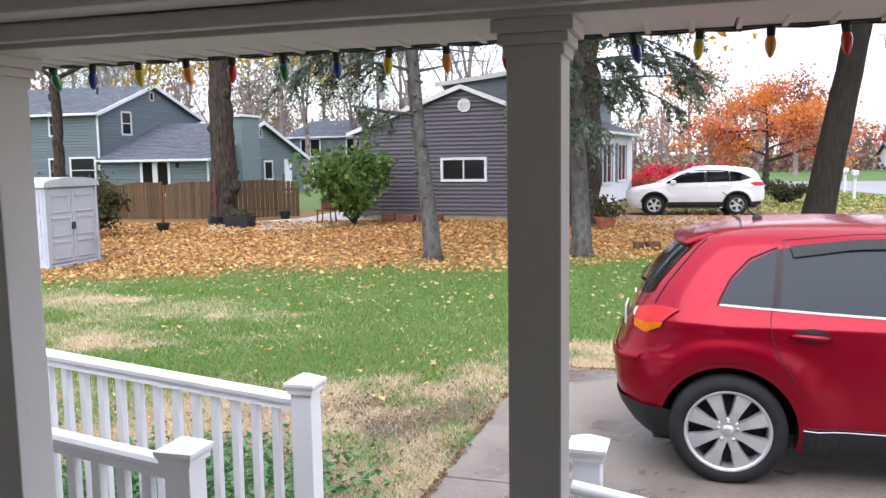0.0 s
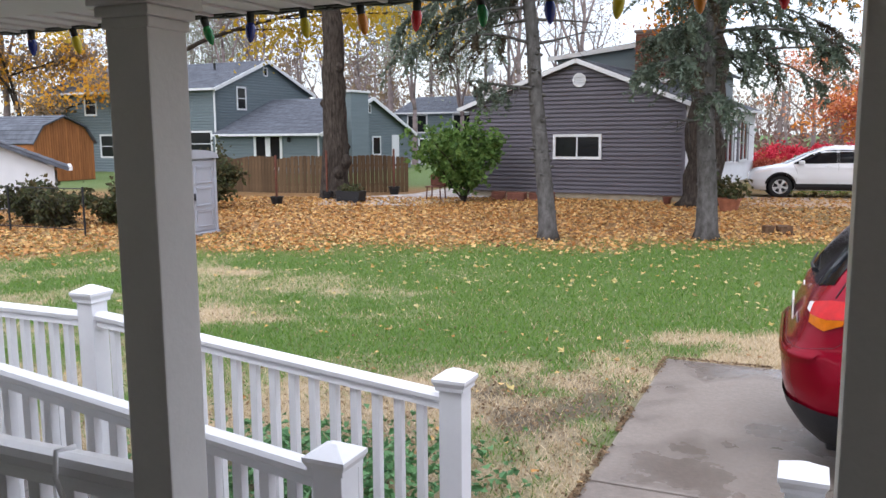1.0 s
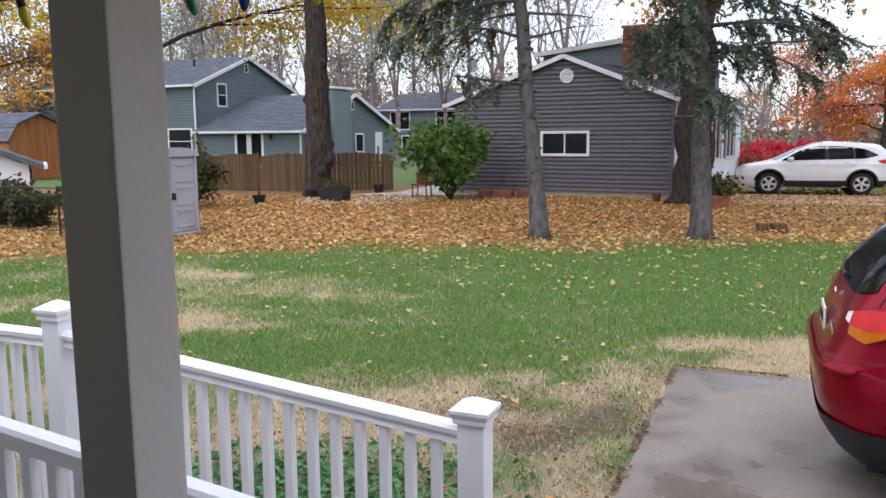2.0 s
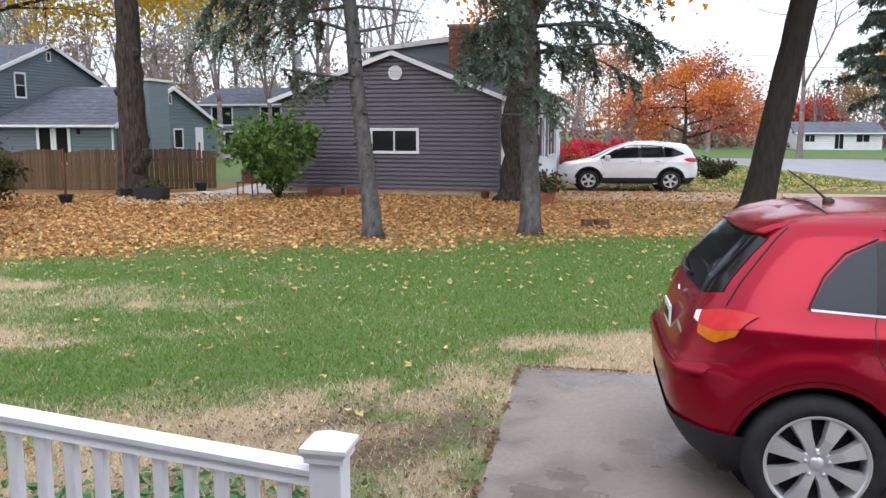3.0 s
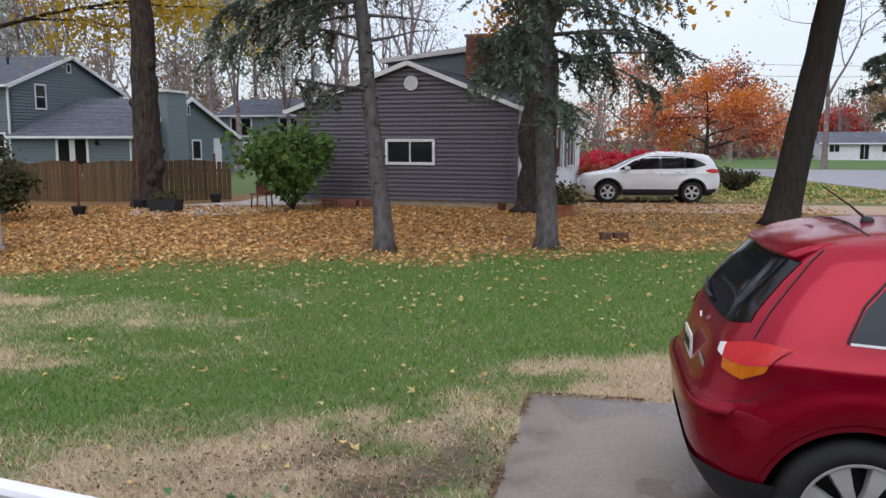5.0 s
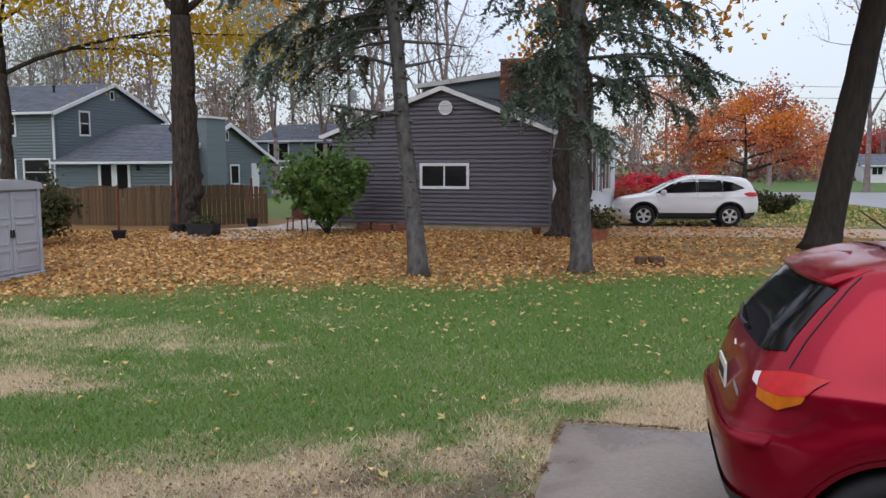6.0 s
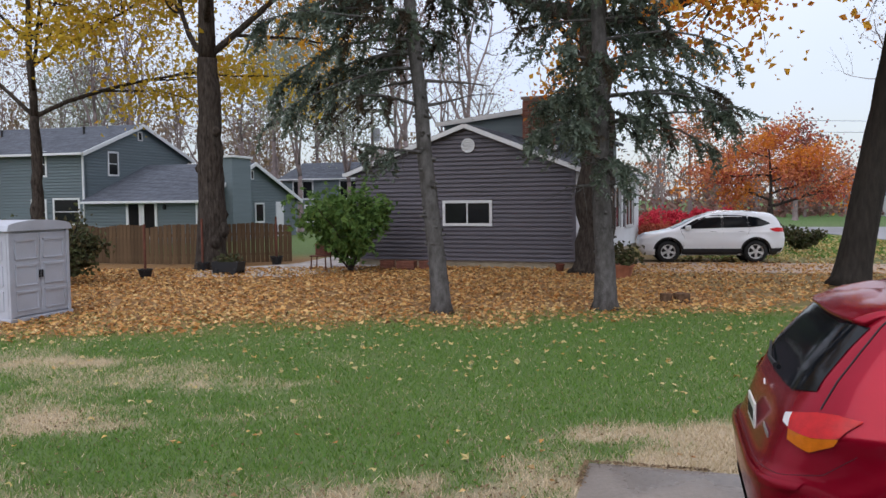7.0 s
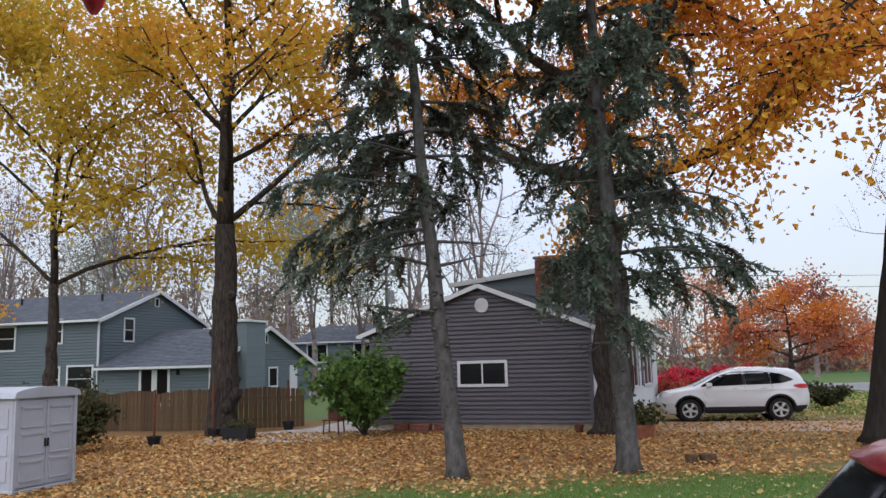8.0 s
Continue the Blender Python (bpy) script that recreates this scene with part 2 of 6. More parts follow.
    litter=leaf_material("brown_litter", [(0.13, 0.085, 0.05), (0.22, 0.14, 0.08), (0.08, 0.055, 0.035), (0.30, 0.20, 0.11)], 0.8, 0.05),
    ivy=leaf_material("ground_cover_leaves", [(0.045, 0.12, 0.045), (0.08, 0.19, 0.07), (0.11, 0.22, 0.09)], 0.45, 0.2),
)


def wet_concrete(m):
    """Rain lies on the slab: darker, glossier wet patches over the dry grain, and a film that mirrors the sky."""
    n, l = m.node_tree.nodes, m.node_tree.links
    b = n["Principled BSDF"]
    co, tx, fine, rp = n.new("ShaderNodeTexCoord"), n.new("ShaderNodeTexNoise"), n.new("ShaderNodeTexNoise"), n.new("ShaderNodeMapRange")
    tx.inputs["Scale"].default_value, tx.inputs["Detail"].default_value, tx.inputs["Roughness"].default_value = 1.1, 7, 0.62
    fine.inputs["Scale"].default_value, fine.inputs["Detail"].default_value = 130, 2
    for t in (tx, fine):
        l.new(co.outputs["Object"], t.inputs["Vector"])
    rp.inputs["From Min"].default_value, rp.inputs["From Max"].default_value = 0.45, 0.62
    l.new(tx.outputs["Fac"], rp.inputs["Value"])
    mx, sp = n.new("ShaderNodeMix"), n.new("ShaderNodeMix")
    for q in (mx, sp):
        q.data_type = "RGBA"
        q.blend_type = "MULTIPLY"
    old = b.inputs["Base Color"].links[0].from_socket
    l.new(rp.outputs["Result"], mx.inputs["Factor"])
    l.new(old, mx.inputs["A"])
    mx.inputs["B"].default_value = (0.66, 0.64, 0.63, 1)
    sp.inputs["Factor"].default_value = 0.45
    l.new(mx.outputs["Result"], sp.inputs["A"])
    l.new(fine.outputs["Fac"], sp.inputs["B"])
    l.new(sp.outputs["Result"], b.inputs["Base Color"])
    ro = n.new("ShaderNodeMapRange")
    ro.inputs["To Min"].default_value, ro.inputs["To Max"].default_value = 0.5, 0.16
    l.new(rp.outputs["Result"], ro.inputs["Value"])
    l.new(ro.outputs["Result"], b.inputs["Roughness"])


wet_concrete(M["concrete"])


# ---- small builders ----
def mesh_of(name, verts, faces, mat, smooth=False):
    me = bpy.data.meshes.new(name)
    me.from_pydata([tuple(v) for v in verts], [], faces)
    me.materials.append(mat)
    if smooth:
        me.polygons.foreach_set("use_smooth", [True] * len(me.polygons))
    me.update()
    return me


def part(name, bm, mat, parent=None, label="", smooth=False, at=None):
    """Links a bmesh or a mesh as one object under a thing or a part."""
    if isinstance(bm, bmesh.types.BMesh):
        me = bpy.data.meshes.new(name)
        bm.normal_update()
        bm.to_mesh(me)
        bm.free()
        me.materials.append(mat)
        if smooth:
            me.polygons.foreach_set("use_smooth", [True] * len(me.polygons))
    else:
        me = bm
    ob = new(name, me)
    ob.parent = parent
    if at is not None:
        ob.matrix_basis = at
    return tagged(ob, label)


def thing(name, m, label, category, group="", kind=""):
    ob = new(name)
    ob.empty_display_size = 0.2
    ob.matrix_world = m
    return tagged(ob, label, category, group, kind)


def add_box(bm, lo, hi, bevel=0.0, m=None):
    """A box from corner to corner, with rounded edges, added to bm."""
    c = [(a + b) / 2 for a, b in zip(lo, hi)]
    s = [abs(b - a) for a, b in zip(lo, hi)]
    t = Matrix.Translation(c) @ Matrix.Diagonal((*s, 1))
    if m is not None:
        t = m @ t
    r = bmesh.ops.create_cube(bm, size=1.0, matrix=t)
    if bevel:
        es = list({e for v in r["verts"] for e in v.link_edges})
        bmesh.ops.bevel(bm, geom=es, offset=bevel, segments=2, affect="EDGES", profile=0.6)
    return bm


def box(lo, hi, bevel=0.0, m=None):
    return add_box(bmesh.new(), lo, hi, bevel, m)


def add_lathe(bm, rings, sides=20, m=None, close=True):
    """A turned shape from (radius, z) rings."""
    loops = []
    for r, z in rings:
        loop = []
        for i in range(sides):
            a = 2 * math.pi * i / sides
            p = Vector((r * math.cos(a), r * math.sin(a), z))
            loop.append(bm.verts.new(m @ p if m is not None else p))
        loops.append(loop)
    for a, b in zip(loops, loops[1:]):
        for i in range(sides):
            bm.faces.new((a[i], a[(i + 1) % sides], b[(i + 1) % sides], b[i]))
    if close:
        bm.faces.new(loops[0][::-1])
        bm.faces.new(loops[-1])
    return bm


def lathe(rings, sides=20, m=None, close=True):
    return add_lathe(bmesh.new(), rings, sides, m, close)


def add_tube(bm, pts, radii, sides=8):
    """A round bar through the points, its radius going from point to point."""
    pts = [Vector(p) for p in pts]
    if isinstance(radii, (int, float)):
        radii = [radii] * len(pts)
    loops, side = [], None
    for i, p in enumerate(pts):
        d = (pts[min(i + 1, len(pts) - 1)] - pts[max(i - 1, 0)]).normalized()
        if side is None:
            side = d.orthogonal().normalized()
        side = (side - d * side.dot(d)).normalized()
        up = d.cross(side)
        loops.append([bm.verts.new(p + radii[i] * (math.cos(2 * math.pi * k / sides) * side + math.sin(2 * math.pi * k / sides) * up)) for k in range(sides)])
    for a, b in zip(loops, loops[1:]):
        for k in range(sides):
            bm.faces.new((a[k], a[(k + 1) % sides], b[(k + 1) % sides], b[k]))
    bm.faces.new(loops[0][::-1])
    bm.faces.new(loops[-1])
    return bm


def tube(pts, radii, sides=8):
    return add_tube(bmesh.new(), pts, radii, sides)


def prism(outline, y0, y1, swap=False):
    """An outline of (x, z) points made solid from y0 to y1; swap: the outline is (y, z) and it runs along x."""
    bm = bmesh.new()
    put = (lambda a, z, d: (d, a, z)) if swap else (lambda a, z, d: (a, d, z))
    a = [bm.verts.new(put(x, z, y0)) for x, z in outline]
    b = [bm.verts.new(put(x, z, y1)) for x, z in outline]
    bm.faces.new(a)
    bm.faces.new(b[::-1])
    for i in range(len(a)):
        j = (i + 1) % len(a)
        bm.faces.new((a[j], a[i], b[i], b[j]))
    bmesh.ops.recalc_face_normals(bm, faces=bm.faces)
    return bm


# ---- ground: one sheet to the horizon ----
def smooth(a, b, x):
    t = min(1.0, max(0.0, (x - a) / (b - a)))
    return t * t * (3 - 2 * t)


def rough_noise(x, y, s, k=0.0):
    return noise.noise(Vector((x * s, y * s, k)))


def leafy(x, y):
    """How thickly fallen leaves cover the ground."""
    edge = 16.1 + 0.17 * x if x > -5 else 15.25 + 0.35 * (x + 5)
    d = y - edge + 0.9 * rough_noise(x, y, 0.5, 3) + 0.5 * rough_noise(x, y, 1.7, 5)
    f = smooth(-1.3, 1.1, d)
    f *= 1 - smooth(31, 36, y - 0.15 * x)
    if x > 6:
        f *= 0.75 - 0.5 * smooth(8, 14, x + 3 * rough_noise(x, y, 0.35, 8))
    return f


def dry(x, y):
    """How dead the grass is."""
    n = 0.55 * rough_noise(x, y, 0.55, 1) + 0.35 * rough_noise(x, y, 1.6, 2) + 0.2 * rough_noise(x, y, 5, 6)
    near = 1 - smooth(-0.55, 0.75, y - (8.25 + 0.42 * max(x, -1.2)))
    near *= 1 - 0.42 * smooth(0.6, 2.6, -x)
    for cx, cy, rx, ry, k in ((-3.1, 9.9, 1.3, 0.6, 0.85), (-2.6, 11.5, 1.3, 0.4, 0.6), (-4.6, 12.8, 1.8, 0.5, 0.5), (3.2, 9.35, 2.2, 0.35, 0.9), (-7.5, 10.5, 2.4, 0.5, 0.6)):
        near = max(near, k * math.exp(-((x - cx) / rx) ** 2 - ((y - cy) / ry) ** 2) * 1.3)
    mixed = 0.5 * smooth(-0.15, 0.4, rough_noise(x, y, 0.7, 15) + 0.4 * rough_noise(x, y, 2.6, 16)) * (1 - 0.92 * smooth(-4.0, 0.3, x)) * smooth(15.5, 12.5, y)
    return mixed + (1 - mixed) * (0.08 + 0.92 * smooth(0.18, 0.86, near * 0.74 + 0.9 * n * (0.4 + near) + 0.35 * rough_noise(x, y, 2.7, 12) * (0.3 + near) + 0.09))


def bare(x, y):
    """Trodden earth by the ramp."""
    d = math.exp(-((x - 0.25) / 1.2) ** 2 - ((y - 7.1) / 0.8) ** 2)
    return min(1.0, max(0.0, 1.5 * d * (0.45 + 1.1 * rough_noise(x, y, 1.9, 9) + 0.6 * rough_noise(x, y, 5.5, 4))))


def axis(lo, hi, step, far):
    a = list(np.arange(lo, hi, step))
    left, right, s = [], [], step
    while not right or right[-1] < far:
        s *= 1.5
        right.append((right[-1] if right else a[-1]) + s)
        left.append((left[-1] if left else a[0]) - s)
    return left[::-1] + a + right


def ground_sheet():
    xs, ys = axis(-14, 14, 0.16, 900), axis(0, 32, 0.16, 900)
    nx, ny = len(xs), len(ys)
    vs = [(x, y, -0.012 + 0.010 * rough_noise(x, y, 1.1) if abs(x) < 15 and 0 < y < 33 else -0.012) for y in ys for x in xs]
    fs = [(j * nx + i, j * nx + i + 1, (j + 1) * nx + i + 1, (j + 1) * nx + i) for j in range(ny - 1) for i in range(nx - 1)]
    m = bpy.data.materials.new("lawn")
    m.use_nodes = True
    n, l = m.node_tree.nodes, m.node_tree.links
    b = n["Principled BSDF"]
    b.inputs["Roughness"].default_value, b.inputs["Specular IOR Level"].default_value = 0.9, 0.2
    co = n.new("ShaderNodeTexCoord")

    def tex(s):
        t = n.new("ShaderNodeTexNoise")
        t.inputs["Scale"].default_value, t.inputs["Detail"].default_value = s, 5
        l.new(co.outputs["Object"], t.inputs["Vector"])
        return t.outputs["Fac"]

    def blend(f, a, c):
        x = n.new("ShaderNodeMix")
        x.data_type = "RGBA"
        for key, val in (("Factor", f), ("A", a), ("B", c)):
            if isinstance(val, tuple):
                x.inputs[key].default_value = (*val, 1)
            else:
                l.new(val, x.inputs[key])
        return x.outputs["Result"]

    def attr(name):
        a = n.new("ShaderNodeAttribute")
        a.attribute_name = name
        return a.outputs["Fac"]

    fine, mid = tex(38), tex(4)
    green = blend(mid, (0.050, 0.115, 0.020), (0.095, 0.168, 0.036))
    green = blend(fine, green, (0.055, 0.085, 0.03))
    straw = blend(fine, (0.56, 0.45, 0.31), (0.13, 0.10, 0.06))
    soil = blend(fine, (0.15, 0.12, 0.085), (0.055, 0.047, 0.034))
    leaf = blend(fine, (0.34, 0.19, 0.075), (0.09, 0.055, 0.03))
    c = blend(attr("dry"), green, straw)
    c = blend(attr("bare"), c, soil)
    c = blend(attr("leafy"), c, leaf)
    l.new(c, b.inputs["Base Color"])
    bp = n.new("ShaderNodeBump")
    bp.inputs["Strength"].default_value, bp.inputs["Distance"].default_value = 0.7, 0.03
    l.new(fine, bp.inputs["Height"])
    l.new(bp.outputs["Normal"], b.inputs["Normal"])
    me = mesh_of("ground", vs, fs, m, True)
    for name, f in (("dry", dry), ("leafy", leafy), ("bare", bare)):
        a = me.attributes.new(name, "FLOAT", "POINT")
        a.data.foreach_set("value", [f(x, y) if abs(x) < 60 and -5 < y < 70 else 0.0 for x, y, _ in vs])
    return tagged(new("ground", me), "lawn with green, dry and leaf-strewn stretches", "ground", kind="structure")


ground = ground_sheet()


def slab(name, outline, top, mat, label, category):
    """A flat paving of grid points (u, v), with a real edge."""
    bm = bmesh.new()
    a = [bm.verts.new(plot(u, v, top)) for u, v in outline]
    c = [bm.verts.new(plot(u, v, top - 0.12)) for u, v in outline]
    bm.faces.new(a)
    for i in range(len(a)):
        j = (i + 1) % len(a)
        bm.faces.new((a[i], c[i], c[j], a[j]))
    bmesh.ops.recalc_face_normals(bm, faces=bm.faces)
    return tagged(part(name, bm, mat), label, category, kind="structure")


driveway = thing("driveway", on_plot(0, 0), "wet grey concrete parking slab beside the lawn", "driveway", kind="structure")
for u0, u1, v0, v1 in ((-0.98, 2.36, 5.86, 8.69), (2.38, 6.2, 5.86, 8.69), (-0.98, 0.9, 3.2, 5.84), (0.92, 6.2, 3.2, 5.84)):
    part("slab", box((u0, v0, -0.10), (u1, v1, 0.012), 0.012), M["concrete"], driveway)
neighbour_drive = slab("neighbour_driveway", [(-3.2, 25.9), (-2.2, 25.3), (9.5, 26.6), (9.5, 29.3), (-2.6, 29.2)], 0.008, M["drive"], "leaf-strewn driveway beside the grey house", "driveway")
street = slab("street", [(9.7, 20), (10.4, 36), (7.0, 52), (-10, 53.5), (-60, 54), (-60, 62), (60, 62), (60, 36), (16.5, 33), (16, 20)], 0.01, M["asphalt"], "wet pale grey asphalt street", "road")
patio = slab("gravel_patio", [(-14.2, 24.0), (-13.3, 21.9), (-10.4, 22.6), (-9.4, 25.6), (-10.0, 30.5), (-12.6, 30.0), (-12.4, 26.9)], 0.01, M["gravel"], "pale gravel path by the fence", "path")


# ---- houses ----
def siding_wall(parent, outline, mat, course=0.10, thick=0.2, cap=300):
    """A wall standing on the local x axis (it looks towards -y): solid core and lapped boards cut to the outline (x, z)."""
    wall = part("wall", prism(outline, 0.0, thick), mat, parent)
    zs = [z for _, z in outline]
    n = len(outline)
    z, top = min(zs), max(zs)
    while z < top - 0.02:
        zc, zt = z, min(z + course, top - 0.005)
        zm = (zc + zt) / 2

        def span(h):
            xs = []
            for i in range(n):
                (x0, z0), (x1, z1) = outline[i], outline[(i + 1) % n]
                if (z0 - h) * (z1 - h) < 0:
                    xs.append(x0 + (h - z0) / (z1 - z0) * (x1 - x0))
            return (min(xs), max(xs)) if len(xs) > 1 else None

        a, c = span(zc + 0.002), span(zt - 0.002)
        if a and c:
            h = zt - zc                                         # flat face, then a deep shadow groove below the next lap
            cut = lambda t: [p + (q - p) * t for p, q in zip(a, c)]
            vs, fs = [], []
            for t, y in ((0.0, 0.001), (0.0, -0.060), (0.60, -0.056), (0.70, -0.004), (1.0, -0.004)):
                x0, x1 = cut(t)
                vs += [(x0, y, zc + h * t), (x1, y, zc + h * t)]
            for i in range(0, 8, 2):
                fs.append((i, i + 1, i + 3, i + 2))
            part("siding_board", mesh_of("siding_board", vs, fs, mat), mat, wall)
        z += course
    return wall


def window(parent, x, z, w, h, y=-0.062, split=1, frame_w=0.10, rail=False, mat=None):
    """A framed window on a wall of local x, z: casing, panes set back, mullions."""
    bm = bmesh.new()
    for lo, hi in (((x - frame_w, z - frame_w), (x + w + frame_w, z)), ((x - frame_w, z + h), (x + w + frame_w, z + h + frame_w)),
                   ((x - frame_w, z), (x, z + h)), ((x + w, z), (x + w + frame_w, z + h))):
        add_box(bm, (lo[0], y - 0.035, lo[1]), (hi[0], y + 0.02, hi[1]), 0.006)
    ob = part("window", bm, mat or M["trim"], parent, "white-framed window")
    for i in range(1, split):
        xx = x + w * i / split
        part("mullion", box((xx - 0.022, y - 0.025, z), (xx + 0.022, y + 0.01, z + h), 0.004), M["trim"], ob)
    if rail:
        part("mullion", box((x, y - 0.022, z + h / 2 - 0.02), (x + w, y + 0.01, z + h / 2 + 0.02), 0.004), M["trim"], ob)
    for i in range(split):
        part("pane", box((x + w * i / split + 0.001, y - 0.004, z + 0.001), (x + w * (i + 1) / split - 0.001, y + 0.004, z + h - 0.001)), M["pane"], ob)
    return ob


def roof_slope(parent, corners, mat, course=0.22, thick=0.10, name="roof"):
    """A slope of shingles: corners eave-left, eave-right, ridge-right, ridge-left, with courses that lap."""
    a, b, c, d = [Vector(p) for p in corners]
    nrm = (b - a).cross(d - a).normalized()
    if nrm.z < 0:
        nrm = -nrm
    bm = bmesh.new()
    low = [bm.verts.new(p - nrm * thick) for p in (a, b, c, d)]
    top = [bm.verts.new(p) for p in (a, b, c, d)]
    bm.faces.new(top)
    bm.faces.new(low[::-1])
    for i in range(4):
        j = (i + 1) % 4
        bm.faces.new((low[i], low[j], top[j], top[i]))
    bmesh.ops.recalc_face_normals(bm, faces=bm.faces)
    ob = part(name, bm, mat, parent)
    rows = max(2, int((d - a).length / course))
    vs, fs = [], []
    for i in range(rows):
        t0, t1 = i / rows, (i + 1) / rows
        l0, l1, r0, r1 = a.lerp(d, t0), a.lerp(d, t1), b.lerp(c, t0), b.lerp(c, t1)
        k = max(1, int((r0 - l0).length / 0.9))
        for j in range(k):
            p0, p1 = l0.lerp(r0, j / k), l0.lerp(r0, (j + 0.99) / k)
            q0, q1 = l1.lerp(r1, j / k), l1.lerp(r1, (j + 0.99) / k)
            o = len(vs)
            vs += [p0 + nrm * 0.022, p1 + nrm * 0.022, q1 + nrm * 0.004, q0 + nrm * 0.004, p0 + nrm * 0.002, p1 + nrm * 0.002]
            fs += [(o, o + 1, o + 2, o + 3), (o + 4, o + 5, o + 1, o)]
    tagged(part("shingles", mesh_of("shingles", vs, fs, mat), mat, ob), kind="stuff")
    return ob


def bar(parent, name, p, q, w, h, mat, label=""):
    """A square-edged bar from p to q; w across, h upward."""
    p, q = Vector(p), Vector(q)
    d = q - p
    m = Matrix.Translation(p) @ d.to_track_quat("X", "Z").to_matrix().to_4x4()
    return part(name, box((0, -w / 2, -h / 2), (d.length, w / 2, h / 2), min(w, h) * 0.12, m), mat, parent, label)


def brick_stack(parent, x0, x1, y0, y1, z0, z1):
    """A chimney of single bricks round a mortar core."""
    core = part("chimney", box((x0 + 0.012, y0 + 0.012, z0), (x1 - 0.012, y1 - 0.012, z1)), M["mortar"], parent, "red brick chimney")
    bl, bh = 0.215, 0.075
    me = {}
    row, z = 0, z0
    while z + bh <= z1 + 1e-6:
        for face in range(2):
            length = (x1 - x0) if face == 0 else (y1 - y0)
            p = -(row % 2) * bl / 2
            while p < length - 0.02:
                a, c = max(p, 0), min(p + bl - 0.012, length)
                if c - a > 0.03:
                    key = (face, round(c - a, 3))
                    if key not in me:
                        lo, hi = ((0, 0, 0), (c - a, 0.09, bh - 0.012)) if face == 0 else ((0, 0, 0), (0.09, c - a, bh - 0.012))
                        bm = box(lo, hi)
                        me[key] = bpy.data.meshes.new("brick")
                        bm.to_mesh(me[key])
                        bm.free()
                        me[key].materials.append(M["brick"])
                    at = (x0 + a, y0, z) if face == 0 else (x1 - 0.09, y0 + a, z)
                    part("brick", me[key], M["brick"], core, at=Matrix.Translation(at))
                p += bl
        z += bh
        row += 1
    part("chimney_cap", box((x0 - 0.05, y0 - 0.05, z1), (x1 + 0.05, y1 + 0.05, z1 + 0.09), 0.015), M["mortar"], core)
    return core


def grey_house():
    """A low grey house: gable wall towards the lawn, taller part with the brick chimney behind, pale long side."""
    h = thing("grey_house", on_plot(-3.3, 26.1, 0, -5.5), "low grey-sided house with a white-trimmed gable and brick chimney", "house")
    W, e, a = 6.98, 2.93, 4.22       # width, eave, apex
    mid = -3.25
    part("foundation", box((-W + 0.03, 0.03, -0.1), (-0.03, 12.0, 0.20)), M["foundation"], h, "tan block foundation")
    siding_wall(h, [(-W, 0.2), (0, 0.2), (0, e), (mid, a), (-W, e)], M["grey_siding"], 0.13)
    # the pale long side
    side = part("side_wall", box((-0.2, 0.2, 0.2), (0, 12.0, e)), M["pale_siding"], h, "pale sided long wall")
    for k in range(20):
        z = 0.2 + k * 0.135
        vs = [(0.024, 0.02, z), (0.024, 12.0, z), (0.004, 12.0, z + 0.135), (0.004, 0.02, z + 0.135), (0, 0.02, z), (0, 12.0, z)]
        part("siding_board", mesh_of("siding_board", vs, [(0, 1, 2, 3), (4, 5, 1, 0)], M["pale_siding"]), M["pale_siding"], side)
    part("corner_board", box((-0.06, -0.07, 0.2), (0.035, 0.08, e - 0.02), 0.005), M["grey_siding"], h)
    part("back_wall", box((-W, 11.8, 0.2), (-0.2, 12.0, e)), M["grey_siding"], h)
    part("left_wall", box((-W, 0.2, 0.2), (-W + 0.2, 11.8, e)), M["grey_siding"], h)
    for y, w in ((3.4, 0.9), (5.6, 1.5), (8.6, 1.5)):
        bm = bmesh.new()
        for lo, hi in (((y - 0.1, 1.0), (y, 2.5)), ((y + w, 1.0), (y + w + 0.1, 2.5)), ((y - 0.1, 2.4), (y + w + 0.1, 2.5)), ((y - 0.1, 0.9), (y + w + 0.1, 1.0)), ((y + w / 2 - 0.03, 1.0), (y + w / 2 + 0.03, 2.4))):
            add_box(bm, (0.0, lo[0], lo[1]), (0.07, hi[0], hi[1]), 0.006)
        o = part("window", bm, M["trim"], h, "white-framed window")
        part("pane", box((0.005, y, 1.0), (0.034, y + w, 2.4)), M["pane"], o)
        for s in (-0.45, w + 0.12):
            part("shutter", box((0.01, y + s, 0.95), (0.05, y + s + 0.33, 2.45), 0.006), M["grey_siding"], o)
    # roof with overhang
    o = 0.28
    sl, sr = (a - e) / (mid + W), (a - e) / (0 - mid)
    roof_slope(h, [(-W - o, -0.22, e - o * sl + 0.06), (-W - o, 12.2, e - o * sl + 0.06), (mid, 12.2, a + 0.06), (mid, -0.22, a + 0.06)], M["roof"])
    roof_slope(h, [(o, 12.2, e - o * sr + 0.06), (o, -0.22, e - o * sr + 0.06), (mid, -0.22, a + 0.06), (mid, 12.2, a + 0.06)], M["roof"])
    bar(h, "rake_board", (-W - o, -0.225, e - o * sl - 0.01), (mid, -0.225, a - 0.01), 0.05, 0.13, M["trim"])
    bar(h, "rake_board", (mid, -0.225, a - 0.01), (o, -0.225, e - o * sr - 0.01), 0.05, 0.13, M["trim"])
    bar(h, "gutter", (o + 0.05, -0.2, e - o * sr), (o + 0.05, 12.2, e - o * sr), 0.12, 0.10, M["trim"])
    bar(h, "gutter", (-W - o - 0.05, -0.2, e - o * sl), (-W - o - 0.05, 12.2, e - o * sl), 0.12, 0.10, M["trim"])
